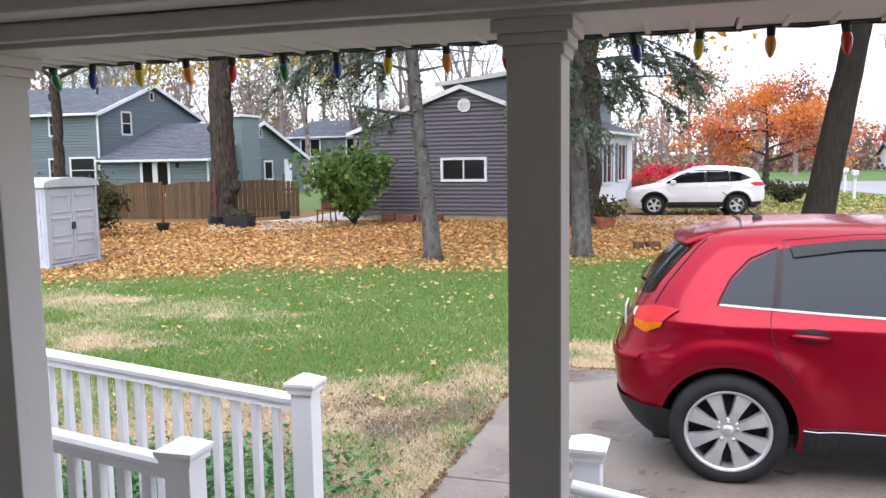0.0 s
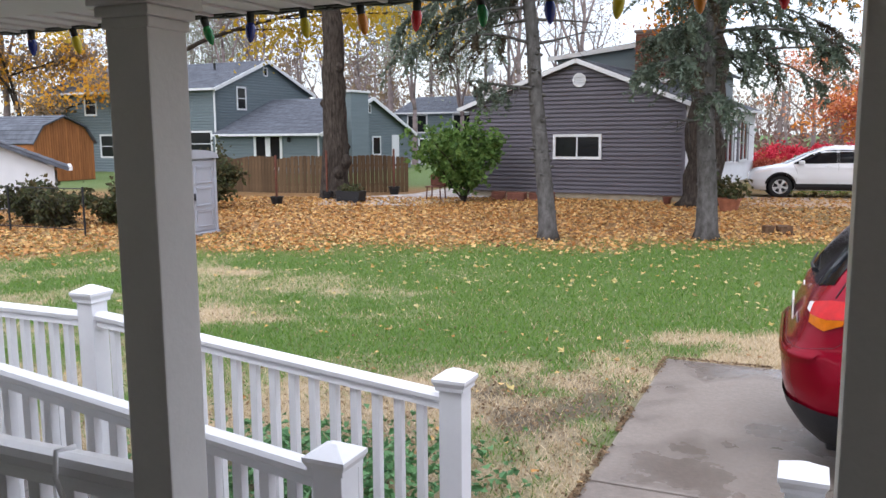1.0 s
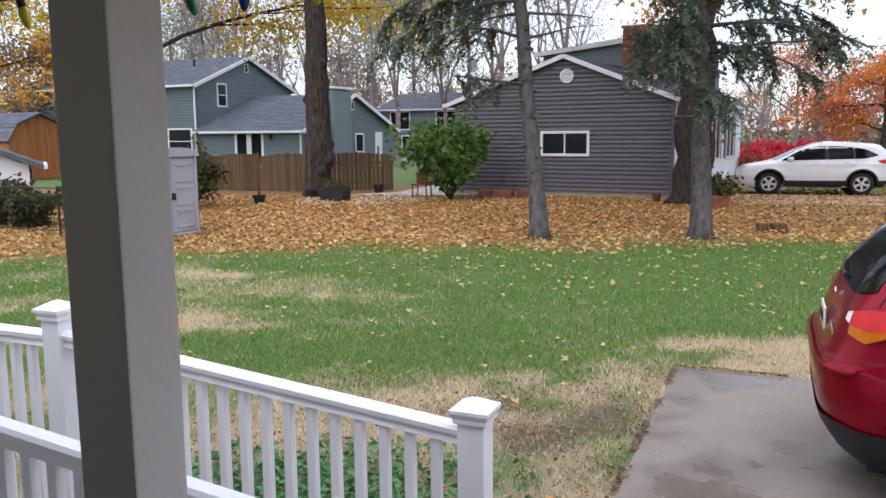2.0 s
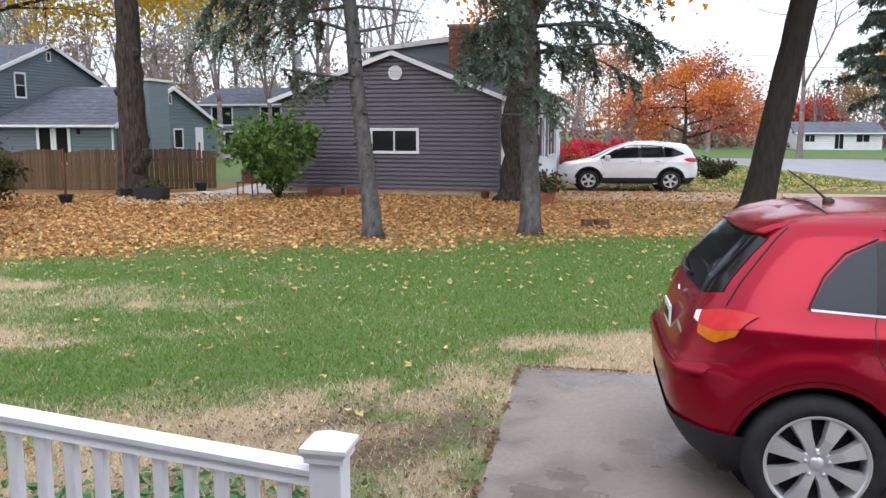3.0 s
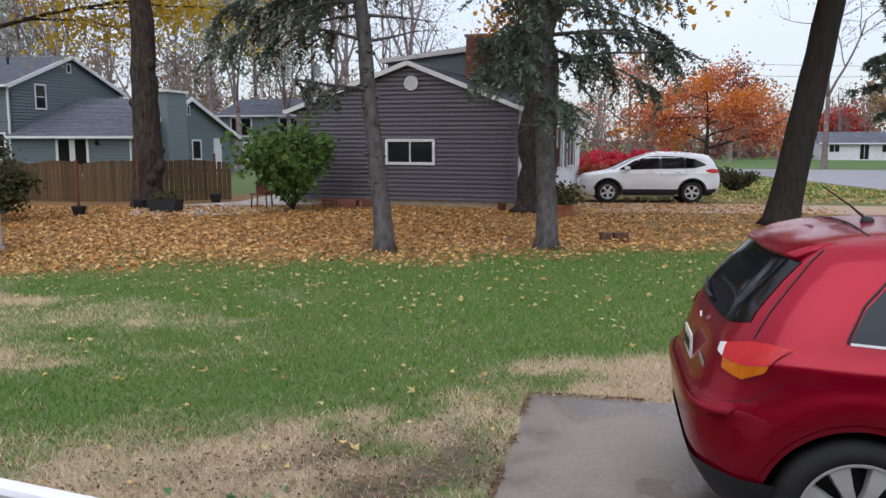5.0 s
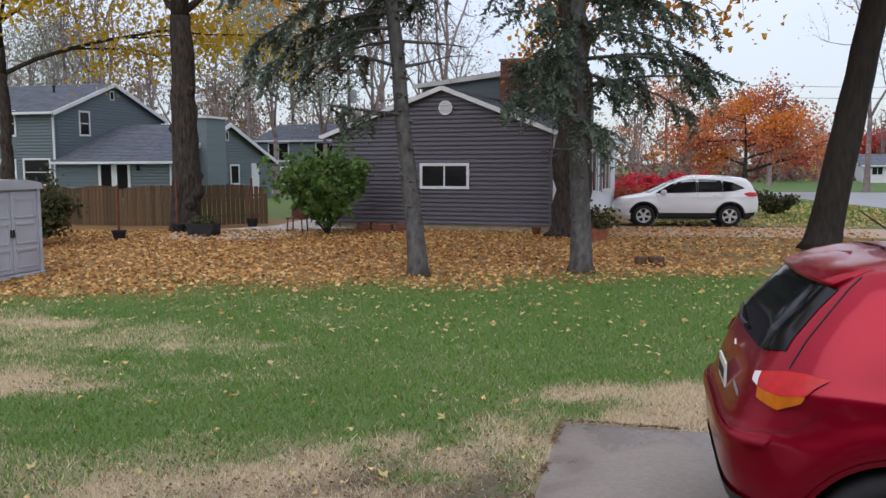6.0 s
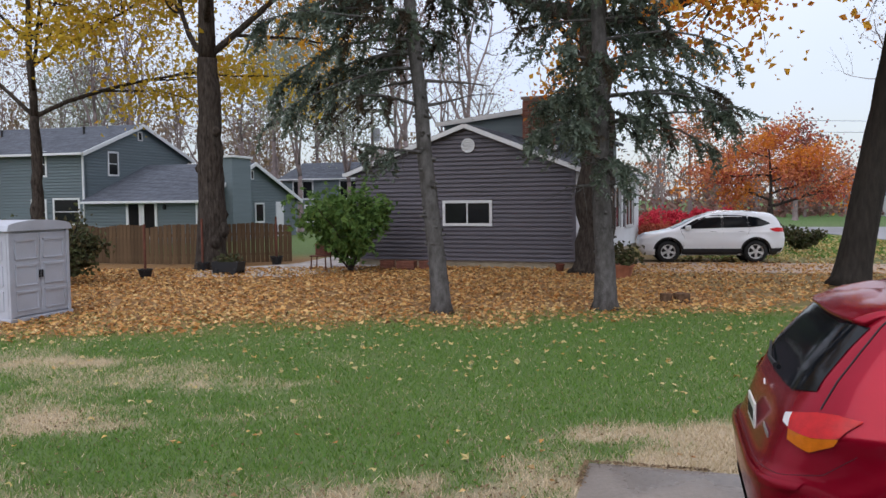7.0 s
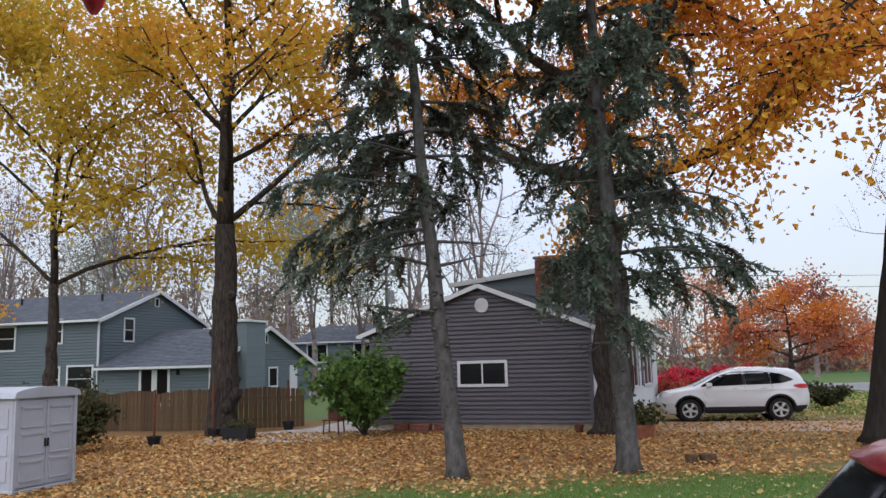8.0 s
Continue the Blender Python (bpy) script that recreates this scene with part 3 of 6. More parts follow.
    # round gable vent
    v = part("gable_vent", lathe([(0.20, 0), (0.22, 0.02), (0.22, 0.05), (0.17, 0.05), (0.165, 0.02)], 10, pose(-3.18, -0.058, 3.63, 90)), M["trim"], h, "white octagonal louvred vent")
    for k in range(5):
        part("slat", box((-3.33, -0.105, 3.52 + 0.05 * k), (-3.03, -0.075, 3.545 + 0.05 * k), 0.004), M["trim"], v)
    # wide slider window
    window(h, -3.93, 1.32, 1.40, 0.60, split=2, frame_w=0.085)
    # taller part behind, with its own roof
    part("upper_wall", prism([(-6.0, 2.9), (-1.0, 2.9), (-1.0, 4.35), (-2.7, 5.05), (-6.0, 4.8)], 5.2, 12.5), M["blue_siding"], h)
    roof_slope(h, [(-6.3, 5.0, 4.86), (-6.3, 12.6, 4.86), (-2.7, 12.6, 5.22), (-2.7, 5.0, 5.22)], M["roof"])
    roof_slope(h, [(-0.7, 12.6, 4.32), (-0.7, 5.0, 4.32), (-2.7, 5.0, 5.22), (-2.7, 12.6, 5.22)], M["roof"])
    bar(h, "rake_board", (-6.3, 4.97, 4.78), (-2.7, 4.97, 5.13), 0.05, 0.16, M["trim"])
    bar(h, "rake_board", (-2.7, 4.97, 5.13), (-0.7, 4.97, 4.24), 0.05, 0.16, M["trim"])
    brick_stack(h, -2.72, -1.72, 4.1, 4.7, 3.2, 5.42)
    bar(h, "flashing", (-2.6, 4.06, 3.95), (-1.5, 4.06, 3.75), 0.04, 0.14, M["trim"])
    return h


def blue_house():
    """A two-storey house with a long low wing; both gables look towards the path."""
    h = thing("two_storey_house", on_plot(-30.25, 38.4), "blue-green sided two-storey house with a low wing", "house")
    e, a, D = 4.74, 6.45, 9.4

    # front of the main part, along -x
    siding_wall(h, [(-13, 0), (0, 0), (0, e), (-13, e)], M["blue_siding"], 0.16)
    turn = new("gable_side")
    turn.parent = h
    turn.matrix_basis = pose(0, 0, 0, 0, 0, 90)
    siding_wall(turn, [(0.2, 0), (D, 0), (D, e), (D / 2, a), (0.2, e)], M["blue_siding"], 0.16)
    window(turn, 1.95, 3.62, 0.7, 1.15, rail=True)
    window(turn, 4.55, 5.65, 0.28, 0.4, frame_w=0.06)
    for x, z, w, g in ((-3.05, 3.55, 0.75, 1.15, ), (-6.5, 3.25, 1.1, 1.2), (-9.6, 3.4, 0.8, 1.1), (-3.2, 1.0, 0.8, 1.2), (-1.8, 1.0, 1.5, 1.25), (-8.5, 0.9, 1.0, 1.2)):
        window(h, x, z, w, g, rail=True)
    roof_slope(h, [(-13.4, -0.35, e - 0.08), (0.3, -0.35, e - 0.08), (0.3, D / 2, a + 0.08), (-13.4, D / 2, a + 0.08)], M["roof"])
    roof_slope(h, [(0.3, D + 0.35, e - 0.08), (-13.4, D + 0.35, e - 0.08), (-13.4, D / 2, a + 0.08), (0.3, D / 2, a + 0.08)], M["roof"])
    bar(h, "rake_board", (0.31, -0.35, e - 0.16), (0.31, D / 2, a - 0.01), 0.05, 0.2, M["trim"])
    bar(h, "rake_board", (0.31, D / 2, a - 0.01), (0.31, D + 0.35, e - 0.16), 0.05, 0.2, M["trim"])
    bar(h, "gutter", (-13.4, -0.40, e - 0.13), (0.3, -0.40, e - 0.13), 0.12, 0.12, M["trim"])
    bar(h, "downspout", (0.05, -0.07, 0.2), (0.05, -0.07, e - 0.2), 0.09, 0.08, M["trim"])
    part("back_wall", box((-13, D - 0.2, 0), (-0.2, D, e)), M["blue_siding"], h)
    part("far_wall", box((-13, 0.2, 0), (-12.8, D - 0.2, e)), M["blue_siding"], h)
    for x, y, z in ((-2.5, 3.2, 5.85), (-5.0, 2.2, 5.5), (-8.2, 3.2, 5.85)):
        part("vent_pipe", lathe([(0.07, z - 0.2), (0.07, z + 0.45), (0.09, z + 0.45), (0.09, z + 0.5)], 10, Matrix.Translation((x, y, 0))), M["dark_plastic"], h)
    # low wing
    we, wa, wd, w1 = 2.22, 4.15, 10.6, 6.78
    siding_wall(h, [(0.05, 0), (w1, 0), (w1, we), (0.05, we)], M["blue_siding"], 0.16)
    turn2 = new("wing_gable_side")
    turn2.parent = h
    turn2.matrix_basis = pose(w1, 0, 0, 0, 0, 90)
    siding_wall(turn2, [(0.2, 0), (wd, 0), (wd, we), (wd / 2, wa), (0.2, we)], M["blue_siding"], 0.16)
    window(turn2, 5.15, 3.35, 0.22, 0.4, frame_w=0.06)
    window(turn2, 5.6, 0.95, 0.85, 0.95)
    part("side_door", box((8.0, -0.09, 0), (8.9, -0.005, 2.05), 0.01), M["trim"], turn2, "white side door")
    part("chimney_chase", box((2.1, -0.7, 0), (4.0, 0.0, 4.35), 0.01), M["blue_siding"], turn2, "blue-green boxed chimney")
    part("chimney_cap", box((2.0, -0.8, 4.35), (4.1, 0.1, 4.47), 0.02), M["trim"], turn2)
    roof_slope(h, [(0.05, -0.4, we - 0.08), (w1 + 0.3, -0.4, we - 0.08), (w1 + 0.3, wd / 2, wa + 0.08), (0.05, wd / 2, wa + 0.08)], M["roof"])
    roof_slope(h, [(w1 + 0.3, wd + 0.4, we - 0.08), (0.05, wd + 0.4, we - 0.08), (0.05, wd / 2, wa + 0.08), (w1 + 0.3, wd / 2, wa + 0.08)], M["roof"])
    bar(h, "rake_board", (w1 + 0.31, -0.4, we - 0.16), (w1 + 0.31, wd / 2, wa), 0.05, 0.2, M["trim"])
    bar(h, "rake_board", (w1 + 0.31, wd / 2, wa), (w1 + 0.31, wd + 0.4, we - 0.16), 0.05, 0.2, M["trim"])
    bar(h, "gutter", (0.05, -0.45, we - 0.13), (w1 + 0.3, -0.45, we - 0.13), 0.12, 0.12, M["trim"])
    bar(h, "downspout", (w1 - 0.05, -0.08, 0.2), (w1 - 0.05, -0.08, we - 0.2), 0.09, 0.08, M["trim"])
    window(h, 2.75, 0.35, 0.62, 1.65, frame_w=0.15)
    window(h, 3.68, 0.35, 0.62, 1.65, frame_w=0.15)
    part("wall_lamp", lathe([(0.06, 0), (0.09, 0.05), (0.09, 0.22), (0.03, 0.28)], 8, Matrix.Translation((4.9, -0.12, 1.7))), M["dark_plastic"], h)
    return h


grey_house()
blue_house()


# ---- trees ----
def limb(bm, p, d, length, r0, r1, bend, rng, segs=6, sides=8, droop=0.0):
    """A tapered, wandering limb; returns its points."""
    pts, dirs = [Vector(p)], Vector(d).normalized()
    for i in range(segs):
        dirs = (dirs + Vector((rng.uniform(-bend, bend), rng.uniform(-bend, bend), rng.uniform(-bend, bend) - droop))).normalized()
        pts.append(pts[-1] + dirs * (length / segs))
    add_tube(bm, pts, [r0 + (r1 - r0) * i / segs for i in range(segs + 1)], sides)
    return pts


def leaf_mesh(name, spots, size, mat, rng, flat=0.0, lobes=False):
    """Many small creased leaves at the spots."""
    vs, fs = [], []
    for p in spots:
        s = size * rng.uniform(0.6, 1.35)
        a = Vector((rng.uniform(-1, 1), rng.uniform(-1, 1), rng.uniform(-1, 1) * (1 - flat))).normalized()
        b = a.orthogonal().normalized()
        b = (b * math.cos(t := rng.uniform(0, 6.28)) + a.cross(b) * math.sin(t))
        if flat:
            b = Vector((b.x, b.y, b.z * (1 - flat))).normalized()
        c = a.cross(b) * (0.25 * s)
        o = len(vs)
        p = Vector(p)
        if lobes:
            vs += [p - a * s * 0.5, p + b * s * 0.50 - a * s * 0.1 + c, p + b * s * 0.18 + a * s * 0.12, p + a * s * 0.6 + c, p - b * s * 0.18 + a * s * 0.12, p - b * s * 0.50 - a * s * 0.1 + c]
            fs += [(o, o + 1, o + 2), (o, o + 2, o + 3), (o, o + 3, o + 4), (o, o + 4, o + 5)]
        else:
            vs += [p - a * s * 0.5, p + b * s * 0.38 + c, p + a * s * 0.55, p - b * s * 0.38 + c]
            fs += [(o, o + 1, o + 2), (o, o + 2, o + 3)]
    return mesh_of(name, vs, fs, mat)


def broadleaf(name, x, y, height, r, fork, spread, leaves, size, mats, bark, label, seed, lean=(0, 0), bare=0.0, levels=3, cloud=0.55, group="", up=0.55,
              category="tree", first=6, twist=0.0, stout=0.42, long=0.52, wobble=0.16, burls=(), hang=()):
    """A trunk that forks into limbs, boughs and twigs, with leaves in clumps at the twigs."""
    rng = random.Random(seed)
    t = thing(name, pose(x, y, -0.05), label, category, group)
    bm = bmesh.new()
    top = Vector((lean[0], lean[1], fork))
    k = 16
    pts = [Vector((0, 0, 0)).lerp(top, i / k) + Vector((rng.uniform(-1, 1), rng.uniform(-1, 1), 0)) * r * wobble * (0 < i < k) for i in range(k + 1)]
    radii = [r * (1.0 - 0.36 * i / k) * (1 + rng.uniform(-0.45, 0.55) * wobble) for i in range(k + 1)]
    radii[0], radii[1] = r * 1.5, r * 1.04
    pts.insert(1, pts[0].lerp(pts[1], 0.35))
    radii.insert(1, r * 1.17)
    add_tube(bm, pts, radii, 14)
    tips = []

    def grow(p, d, length, rr, level):
        q = limb(bm, p, d, length, rr, rr * 0.5, 0.17, rng, 5 if level else 6, 8 if level < 2 else (5 if level < 3 else 3), -0.03 if level < 2 else 0.02)
        if level >= 2:
            tips.append(q)
        if level >= levels:
            return
        n = rng.randint(3, 4) if level else rng.randint(4, 5)
        for i in range(n):
            s = rng.uniform(0.35, 1.0) if i else 1.0
            at = q[min(len(q) - 1, int(s * (len(q) - 1)))]
            side = Vector((rng.uniform(-1, 1), rng.uniform(-1, 1), rng.uniform(-0.45, 0.75))).normalized()
            grow(at, ((q[-1] - q[-2]).normalized() * 0.75 + side * 0.85).normalized(), length * rng.uniform(0.5, 0.72), rr * 0.5 * (1.1 - 0.3 * s), level + 1)

    rise = (height - fork) * 0.62                       # the leader above the first limbs
    lead = limb(bm, pts[-1], (lean[0] * 0.08, lean[1] * 0.08, 1.0), rise, radii[-1] * 0.92, r * 0.14, 0.10, rng, 9, 9)
    for i in range(first):
        ang = 2.4 * i + rng.uniform(-0.3, 0.3) + twist
        f = i / max(1, first - 1)
        d = Vector((math.cos(ang) * spread, math.sin(ang) * spread, up * (0.7 + 0.6 * f) + rng.uniform(-0.12, 0.2)))
        at = lead[min(9, int(f * 9.5))]
        grow(at, d, (height - fork) * long * (1.0 - 0.5 * f) * rng.uniform(0.85, 1.15), r * stout * (1.0 - 0.62 * f), 1)
    for z, ang, L, droop in hang:                       # long low limbs that hang at their ends
        q = limb(bm, lead[min(9, max(0, int((z - fork) / rise * 9)))], (math.cos(radians(ang)), math.sin(radians(ang)), 0.15), L, r * 0.22, r * 0.07, 0.09, rng, 9, 7, droop)
        for p, o in zip(q[3:], q[2:]):
            for _ in range(2):
                side = Vector((rng.uniform(-1, 1), rng.uniform(-1, 1), rng.uniform(-0.7, 0.3))).normalized()
                grow(p, ((p - o).normalized() * 0.6 + side).normalized(), rng.uniform(0.8, 1.5), r * 0.06, 2)
    for a, z, b in burls:
        o = Vector((math.cos(radians(a)), math.sin(radians(a)), 0))
        c = Vector((0, 0, z))
        add_tube(bm, [c + o * r * 0.6 + Vector((0, 0, -b * 1.4)), c + o * r * 0.75 + Vector((0, 0, -b * 0.6)), c + o * r * 0.82, c + o * r * 0.75 + Vector((0, 0, b * 0.6)), c + o * r * 0.6 + Vector((0, 0, b * 1.2))], [b * 0.25, b * 0.8, b, b * 0.75, b * 0.2], 9)
    part("trunk", bm, bark, t, smooth=True)
    if leaves:
        spots = [[] for _ in mats]
        per = max(1, int(leaves / max(1, len(tips))))
        for q in tips:
            if rng.random() < bare:
                continue
            which = rng.randrange(len(mats))
            for _ in range(per):
                p = q[rng.randrange(1, len(q))]
                spots[which].append(p + Vector((rng.gauss(0, cloud), rng.gauss(0, cloud), rng.gauss(-0.1, cloud * 0.7))))
        for s, m in zip(spots, mats):
            if s:
                part("crown", leaf_mesh("crown", s, size, m, rng, lobes=size > 0.17 and leaves < 20000), m, t)
    return t


def spruce(x, y, height, r, label, seed, bare_to=3.2, first=1.6, reach=3.0, twigs=9, dry_share=0.25, lean=(0.0, 0.0), dense=13, thick=0, sprays=(), needle=0.095):
    """A straight spruce: whorls of drooping boughs with hanging, needled twigs, bare dead sticks low down."""
    rng = random.Random(seed)
    t = thing("spruce_tree", pose(x, y, -0.05), label, "tree", "spruce trees on the lawn")
    bm = bmesh.new()
    n = 14
    pts = [Vector((lean[0] * i / n + rng.uniform(-1, 1) * 0.03, lean[1] * i / n + rng.uniform(-1, 1) * 0.03, height * i / n)) for i in range(n + 1)]
    rad = [r * (1 - 0.85 * i / n) for i in range(n + 1)]
    pts.insert(1, Vector((0, 0, 0.22)))
    rad[0] = r * 1.55
    rad.insert(1, r * 1.12)
    add_tube(bm, pts, rad, 14)
    for k in range(64):                                    # knots and branch stubs
        a, z = rng.uniform(0, 6.28), rng.uniform(0.4, bare_to + 0.6)
        rr = r * (1 - 0.85 * z / height)
        o = Vector((math.cos(a), math.sin(a), 0.1))
        c = Vector((lean[0] * z / height, lean[1] * z / height, z))
        add_tube(bm, [c + o * rr * 0.8, c + o * (rr + rng.uniform(0.02, 0.07))], [rng.uniform(0.03, 0.055), 0.02], 6)
    green, brown = [], []

    def needled(q, w, store, dens):
        for a, b in zip(q, q[1:]):
            for _ in range(dens):
                p = a.lerp(b, rng.random())
                d = (b - a).normalized()
                s = Vector((rng.gauss(0, 1), rng.gauss(0, 1), rng.gauss(0, 1)))
                s = (s - d * s.dot(d) * 0.6).normalized()
                store.append((p, (d * 0.55 + s * 0.8).normalized() * w * rng.uniform(0.6, 1.3), s.cross(d).normalized() * w * 0.26))

    def bough(z, a, L, f, dead, n_twigs, droop, dry_part):
        c = Vector((lean[0] * z / height, lean[1] * z / height, z))
        q = limb(bm, c, (math.cos(a), math.sin(a), 0.10 if dead else 0.18), L, 0.035 * (1.1 - 0.5 * f), 0.008, 0.09, rng, 7, 5, droop)
        for i in range(n_twigs):
            s = rng.uniform(0.2, 1.0) if not dead else rng.uniform(0.4, 1.0)
            k = min(len(q) - 2, int(s * (len(q) - 1)))
            p = q[k].lerp(q[k + 1], rng.random())
            side = (q[k + 1] - q[k]).normalized().cross(Vector((0, 0, 1))) * rng.choice((-1, 1))
            d = (q[k + 1] - q[k]).normalized() * 0.7 + side * rng.uniform(0.3, 1.0) + Vector((0, 0, rng.uniform(-0.7, 0.1)))
            w = limb(bm, p, d, rng.uniform(0.3, 0.75) * (1.1 - 0.4 * f), 0.010, 0.004, 0.15, rng, 3, 3, 0.14)
            if not dead:
                store = brown if rng.random() < dry_part else green
                needled(w, needle, store, dense)
                tip = w[-1] - w[-2]
                for e in range(2):
                    w2 = [w[1], w[1] + tip * 0.9 + Vector((rng.uniform(-0.12, 0.12), rng.uniform(-0.12, 0.12), -0.1)), w[1] + tip * 1.7 + Vector((rng.uniform(-0.2, 0.2), rng.uniform(-0.2, 0.2), -0.26))]
                    needled(w2, needle * 0.9, store, dense)
        if not dead:
            needled(q[3:], needle * 0.8, green, dense)

    z = first
    while z < height - 0.3:
        f = (z - first) / (height - first)
        for _ in range((rng.randint(3, 5) + (thick if z > 5.5 else 0)) if z > bare_to else rng.randint(2, 3)):
            a = rng.uniform(0, 6.28)
            L = reach * (1 - 0.72 * f) * rng.uniform(0.55, 1.1)
            dead = z < bare_to and rng.random() < 0.85
            if dead:
                L *= rng.uniform(0.25, 0.7)
            bough(z, a, L, f, dead, 4 if dead else twigs, 0.02 if dead else 0.05, dry_share)
        z += rng.uniform(0.42, 0.84)
    for z, a, L in sprays:                                 # the low green boughs, hanging at their ends
        bough(z, radians(a), L, 0.0, False, int(5 * L), 0.10, 0.06)
    part("trunk", bm, M["grey_bark"], t, smooth=True)
    for store, mat in ((green, M["needles"]), (brown, M["brown_needles"])):
        vs, fs = [], []
        for p, d, w in store:
            o = len(vs)
            vs += [p - w, p + w, p + d + w * 0.3, p + d - w * 0.3]
            fs.append((o, o + 1, o + 2, o + 3))
        if vs:
            part("crown", mesh_of("crown", vs, fs, mat), mat, t)
    return t


# ---- the porch ----
def newel(u, v, top, label, cap_w=0.145, w=0.10, base=0.0):
    """A square white newel post with a flared pyramid cap."""
    t = thing("newel_post", on_plot(u, v, base), label, "post", "ramp newel posts")
    part("shaft", box((-w / 2, -w / 2, 0), (w / 2, w / 2, top - 0.07 - base), 0.004), M["vinyl"], t)
    bm = bmesh.new()
    c, z = cap_w / 2, top - base
    loops = []
    for r, h in ((w / 2 + 0.002, z - 0.085), (w / 2 + 0.012, z - 0.08), (w / 2 + 0.012, z - 0.065), (c, z - 0.045), (c, z - 0.032), (0.012, z)):
        loops.append([bm.verts.new((sx * r, sy * r, h)) for sx, sy in ((-1, -1), (1, -1), (1, 1), (-1, 1))])
    for a, b in zip(loops, loops[1:]):
        for i in range(4):
            bm.faces.new((a[i], a[(i + 1) % 4], b[(i + 1) % 4], b[i]))
    bm.faces.new(loops[-1])
    bm.faces.new(loops[0][::-1])
    part("cap", bm, M["vinyl"], t)
    return t


def railing(u0, z0, u1, z1, v, low, label, gap=0.105, first=0.09, rail_h=0.07):
    """A white rail on square balusters from (u0, z0) to (u1, z1) at v, along the grid; z is the rail's top."""
    t = thing("railing", on_plot(u0, v, 0), label, "railing", "porch and ramp railings")
    L = u1 - u0
    zt = lambda x: z0 + (z1 - z0) * x / L
    prof = [(-0.028, -rail_h), (-0.024, -rail_h + 0.015), (-0.022, -0.045), (-0.036, -0.034), (-0.038, -0.016), (-0.026, -0.003), (0, 0.0),
            (0.026, -0.003), (0.038, -0.016), (0.036, -0.034), (0.022, -0.045), (0.024, -rail_h + 0.015), (0.028, -rail_h)]
    for name, drop, k in (("top_rail", 0.0, 1.0), ("bottom_rail", low, 0.75)):
        bm = bmesh.new()
        a = [bm.verts.new((0, y * k, z0 - drop + z)) for y, z in prof]
        b = [bm.verts.new((L, y * k, z1 - drop + z)) for y, z in prof]
        for i in range(len(prof)):
            j = (i + 1) % len(prof)
            bm.faces.new((a[i], b[i], b[j], a[j]))
        bm.faces.new(a)
        bm.faces.new(b[::-1])
        bmesh.ops.recalc_face_normals(bm, faces=bm.faces)
        part(name, bm, M["vinyl"], t, smooth=False)
    x = first
    me = None
    while x < L - 0.05:
        if me is None:
            bm = box((-0.018, -0.018, 0), (0.018, 0.018, low - rail_h * 0.5), 0.003)
            me = bpy.data.meshes.new("baluster")
            bm.to_mesh(me)
            bm.free()
            me.materials.append(M["vinyl"])
        part("baluster", me, M["vinyl"], t, at=Matrix.Translation((x, 0, zt(x) - low - 0.01)))
        x += gap
    return t


newel(-1.16, 4.34, 1.055, "white vinyl newel post with flared pyramid cap")
newel(-1.16, 3.42, 1.07, "white vinyl newel post with flared pyramid cap")
newel(-3.13, 4.34, 1.265, "taller white newel post at the ramp's landing")
railing(-3.08, 1.135, -1.21, 0.955, 4.34, 0.83, "white vinyl ramp railing sloping down to the lawn")
railing(-3.08, 1.205, -1.21, 0.995, 3.42, 0.86, "white vinyl ramp railing beside the porch")
railing(-5.6, 1.125, -3.18, 1.125, 4.34, 0.85, "level white vinyl railing along the landing")
railing(-5.6, 1.205, -3.08, 1.205, 3.42, 0.88, "level white vinyl railing along the landing")
railing(-5.6, 1.315, -1.09, 1.315, 2.60, 0.86, "shaded white porch railing between the posts")
for u in (-1.62, -1.30):                                        # clips left on the porch rail
    hook = [plot(u, 2.60, 1.33) + Vector((0, 0, 0)), plot(u - 0.005, 2.555, 1.335), plot(u, 2.545, 1.28), plot(u + 0.02, 2.55, 1.22)]
    tagged(part("rail_clip", tube(hook, 0.006, 6), M["vinyl"], smooth=True), "white plastic clip looped over the porch rail", "clip", "rail clips")

# small stair newel and its low handrail by the parking slab
newel(0.14, 4.03, 0.985, "white vinyl newel post by the steps")
rail = thing("stair_handrail", on_plot(0.15, 3.93, 0.035), "low white handrail ending in a rounded knob", "handrail")
part("bar", tube([(-0.05, -0.03, 0.80), (0.1, -0.05, 0.785), (0.34, -0.10, 0.77)], 0.026, 12), M["vinyl"], rail, smooth=True)
part("knob", lathe([(0.005, -0.05), (0.035, -0.045), (0.048, -0.015), (0.048, 0.01), (0.03, 0.035), (0.004, 0.04)], 16, Matrix.Translation((0.37, -0.105, 0.775))), M["vinyl"], rail, smooth=True)
part("strut", box((-0.02, -0.02, -0.035), (0.02, 0.02, 0.77), 0.004, Matrix.Translation((0.05, -0.045, 0))), M["vinyl"], rail)

# ramp deck
ramp = thing("ramp", on_plot(-1.1, 3.88, 0), "grey board ramp between white railings", "ramp", kind="structure")
k = 0
x = 0.0
while x > -4.5:
    z = 0.03 + 0.085 * min(2.0, -x)
    part("board", box((x - 0.135, -0.41, z - 0.03), (x, 0.41, z), 0.004), M["deck"], ramp)
    x -= 0.14
porch_floor = thing("porch_floor", on_plot(0, 0, 0), "grey board porch floor", "floor", kind="structure")
for i in range(34):
    part("board", box((-5.6 + i * 0.24, -1.2, 0.25), (-5.6 + i * 0.24 + 0.235, 2.78, 0.30), 0.004), M["deck"], porch_floor)
tagged(part("porch_base", box((-5.6, -1.2, -0.1), (2.5, 2.74, 0.248)), M["foundation"], at=on_plot(0, 0)), "tan masonry base under the porch", "porch", kind="structure")
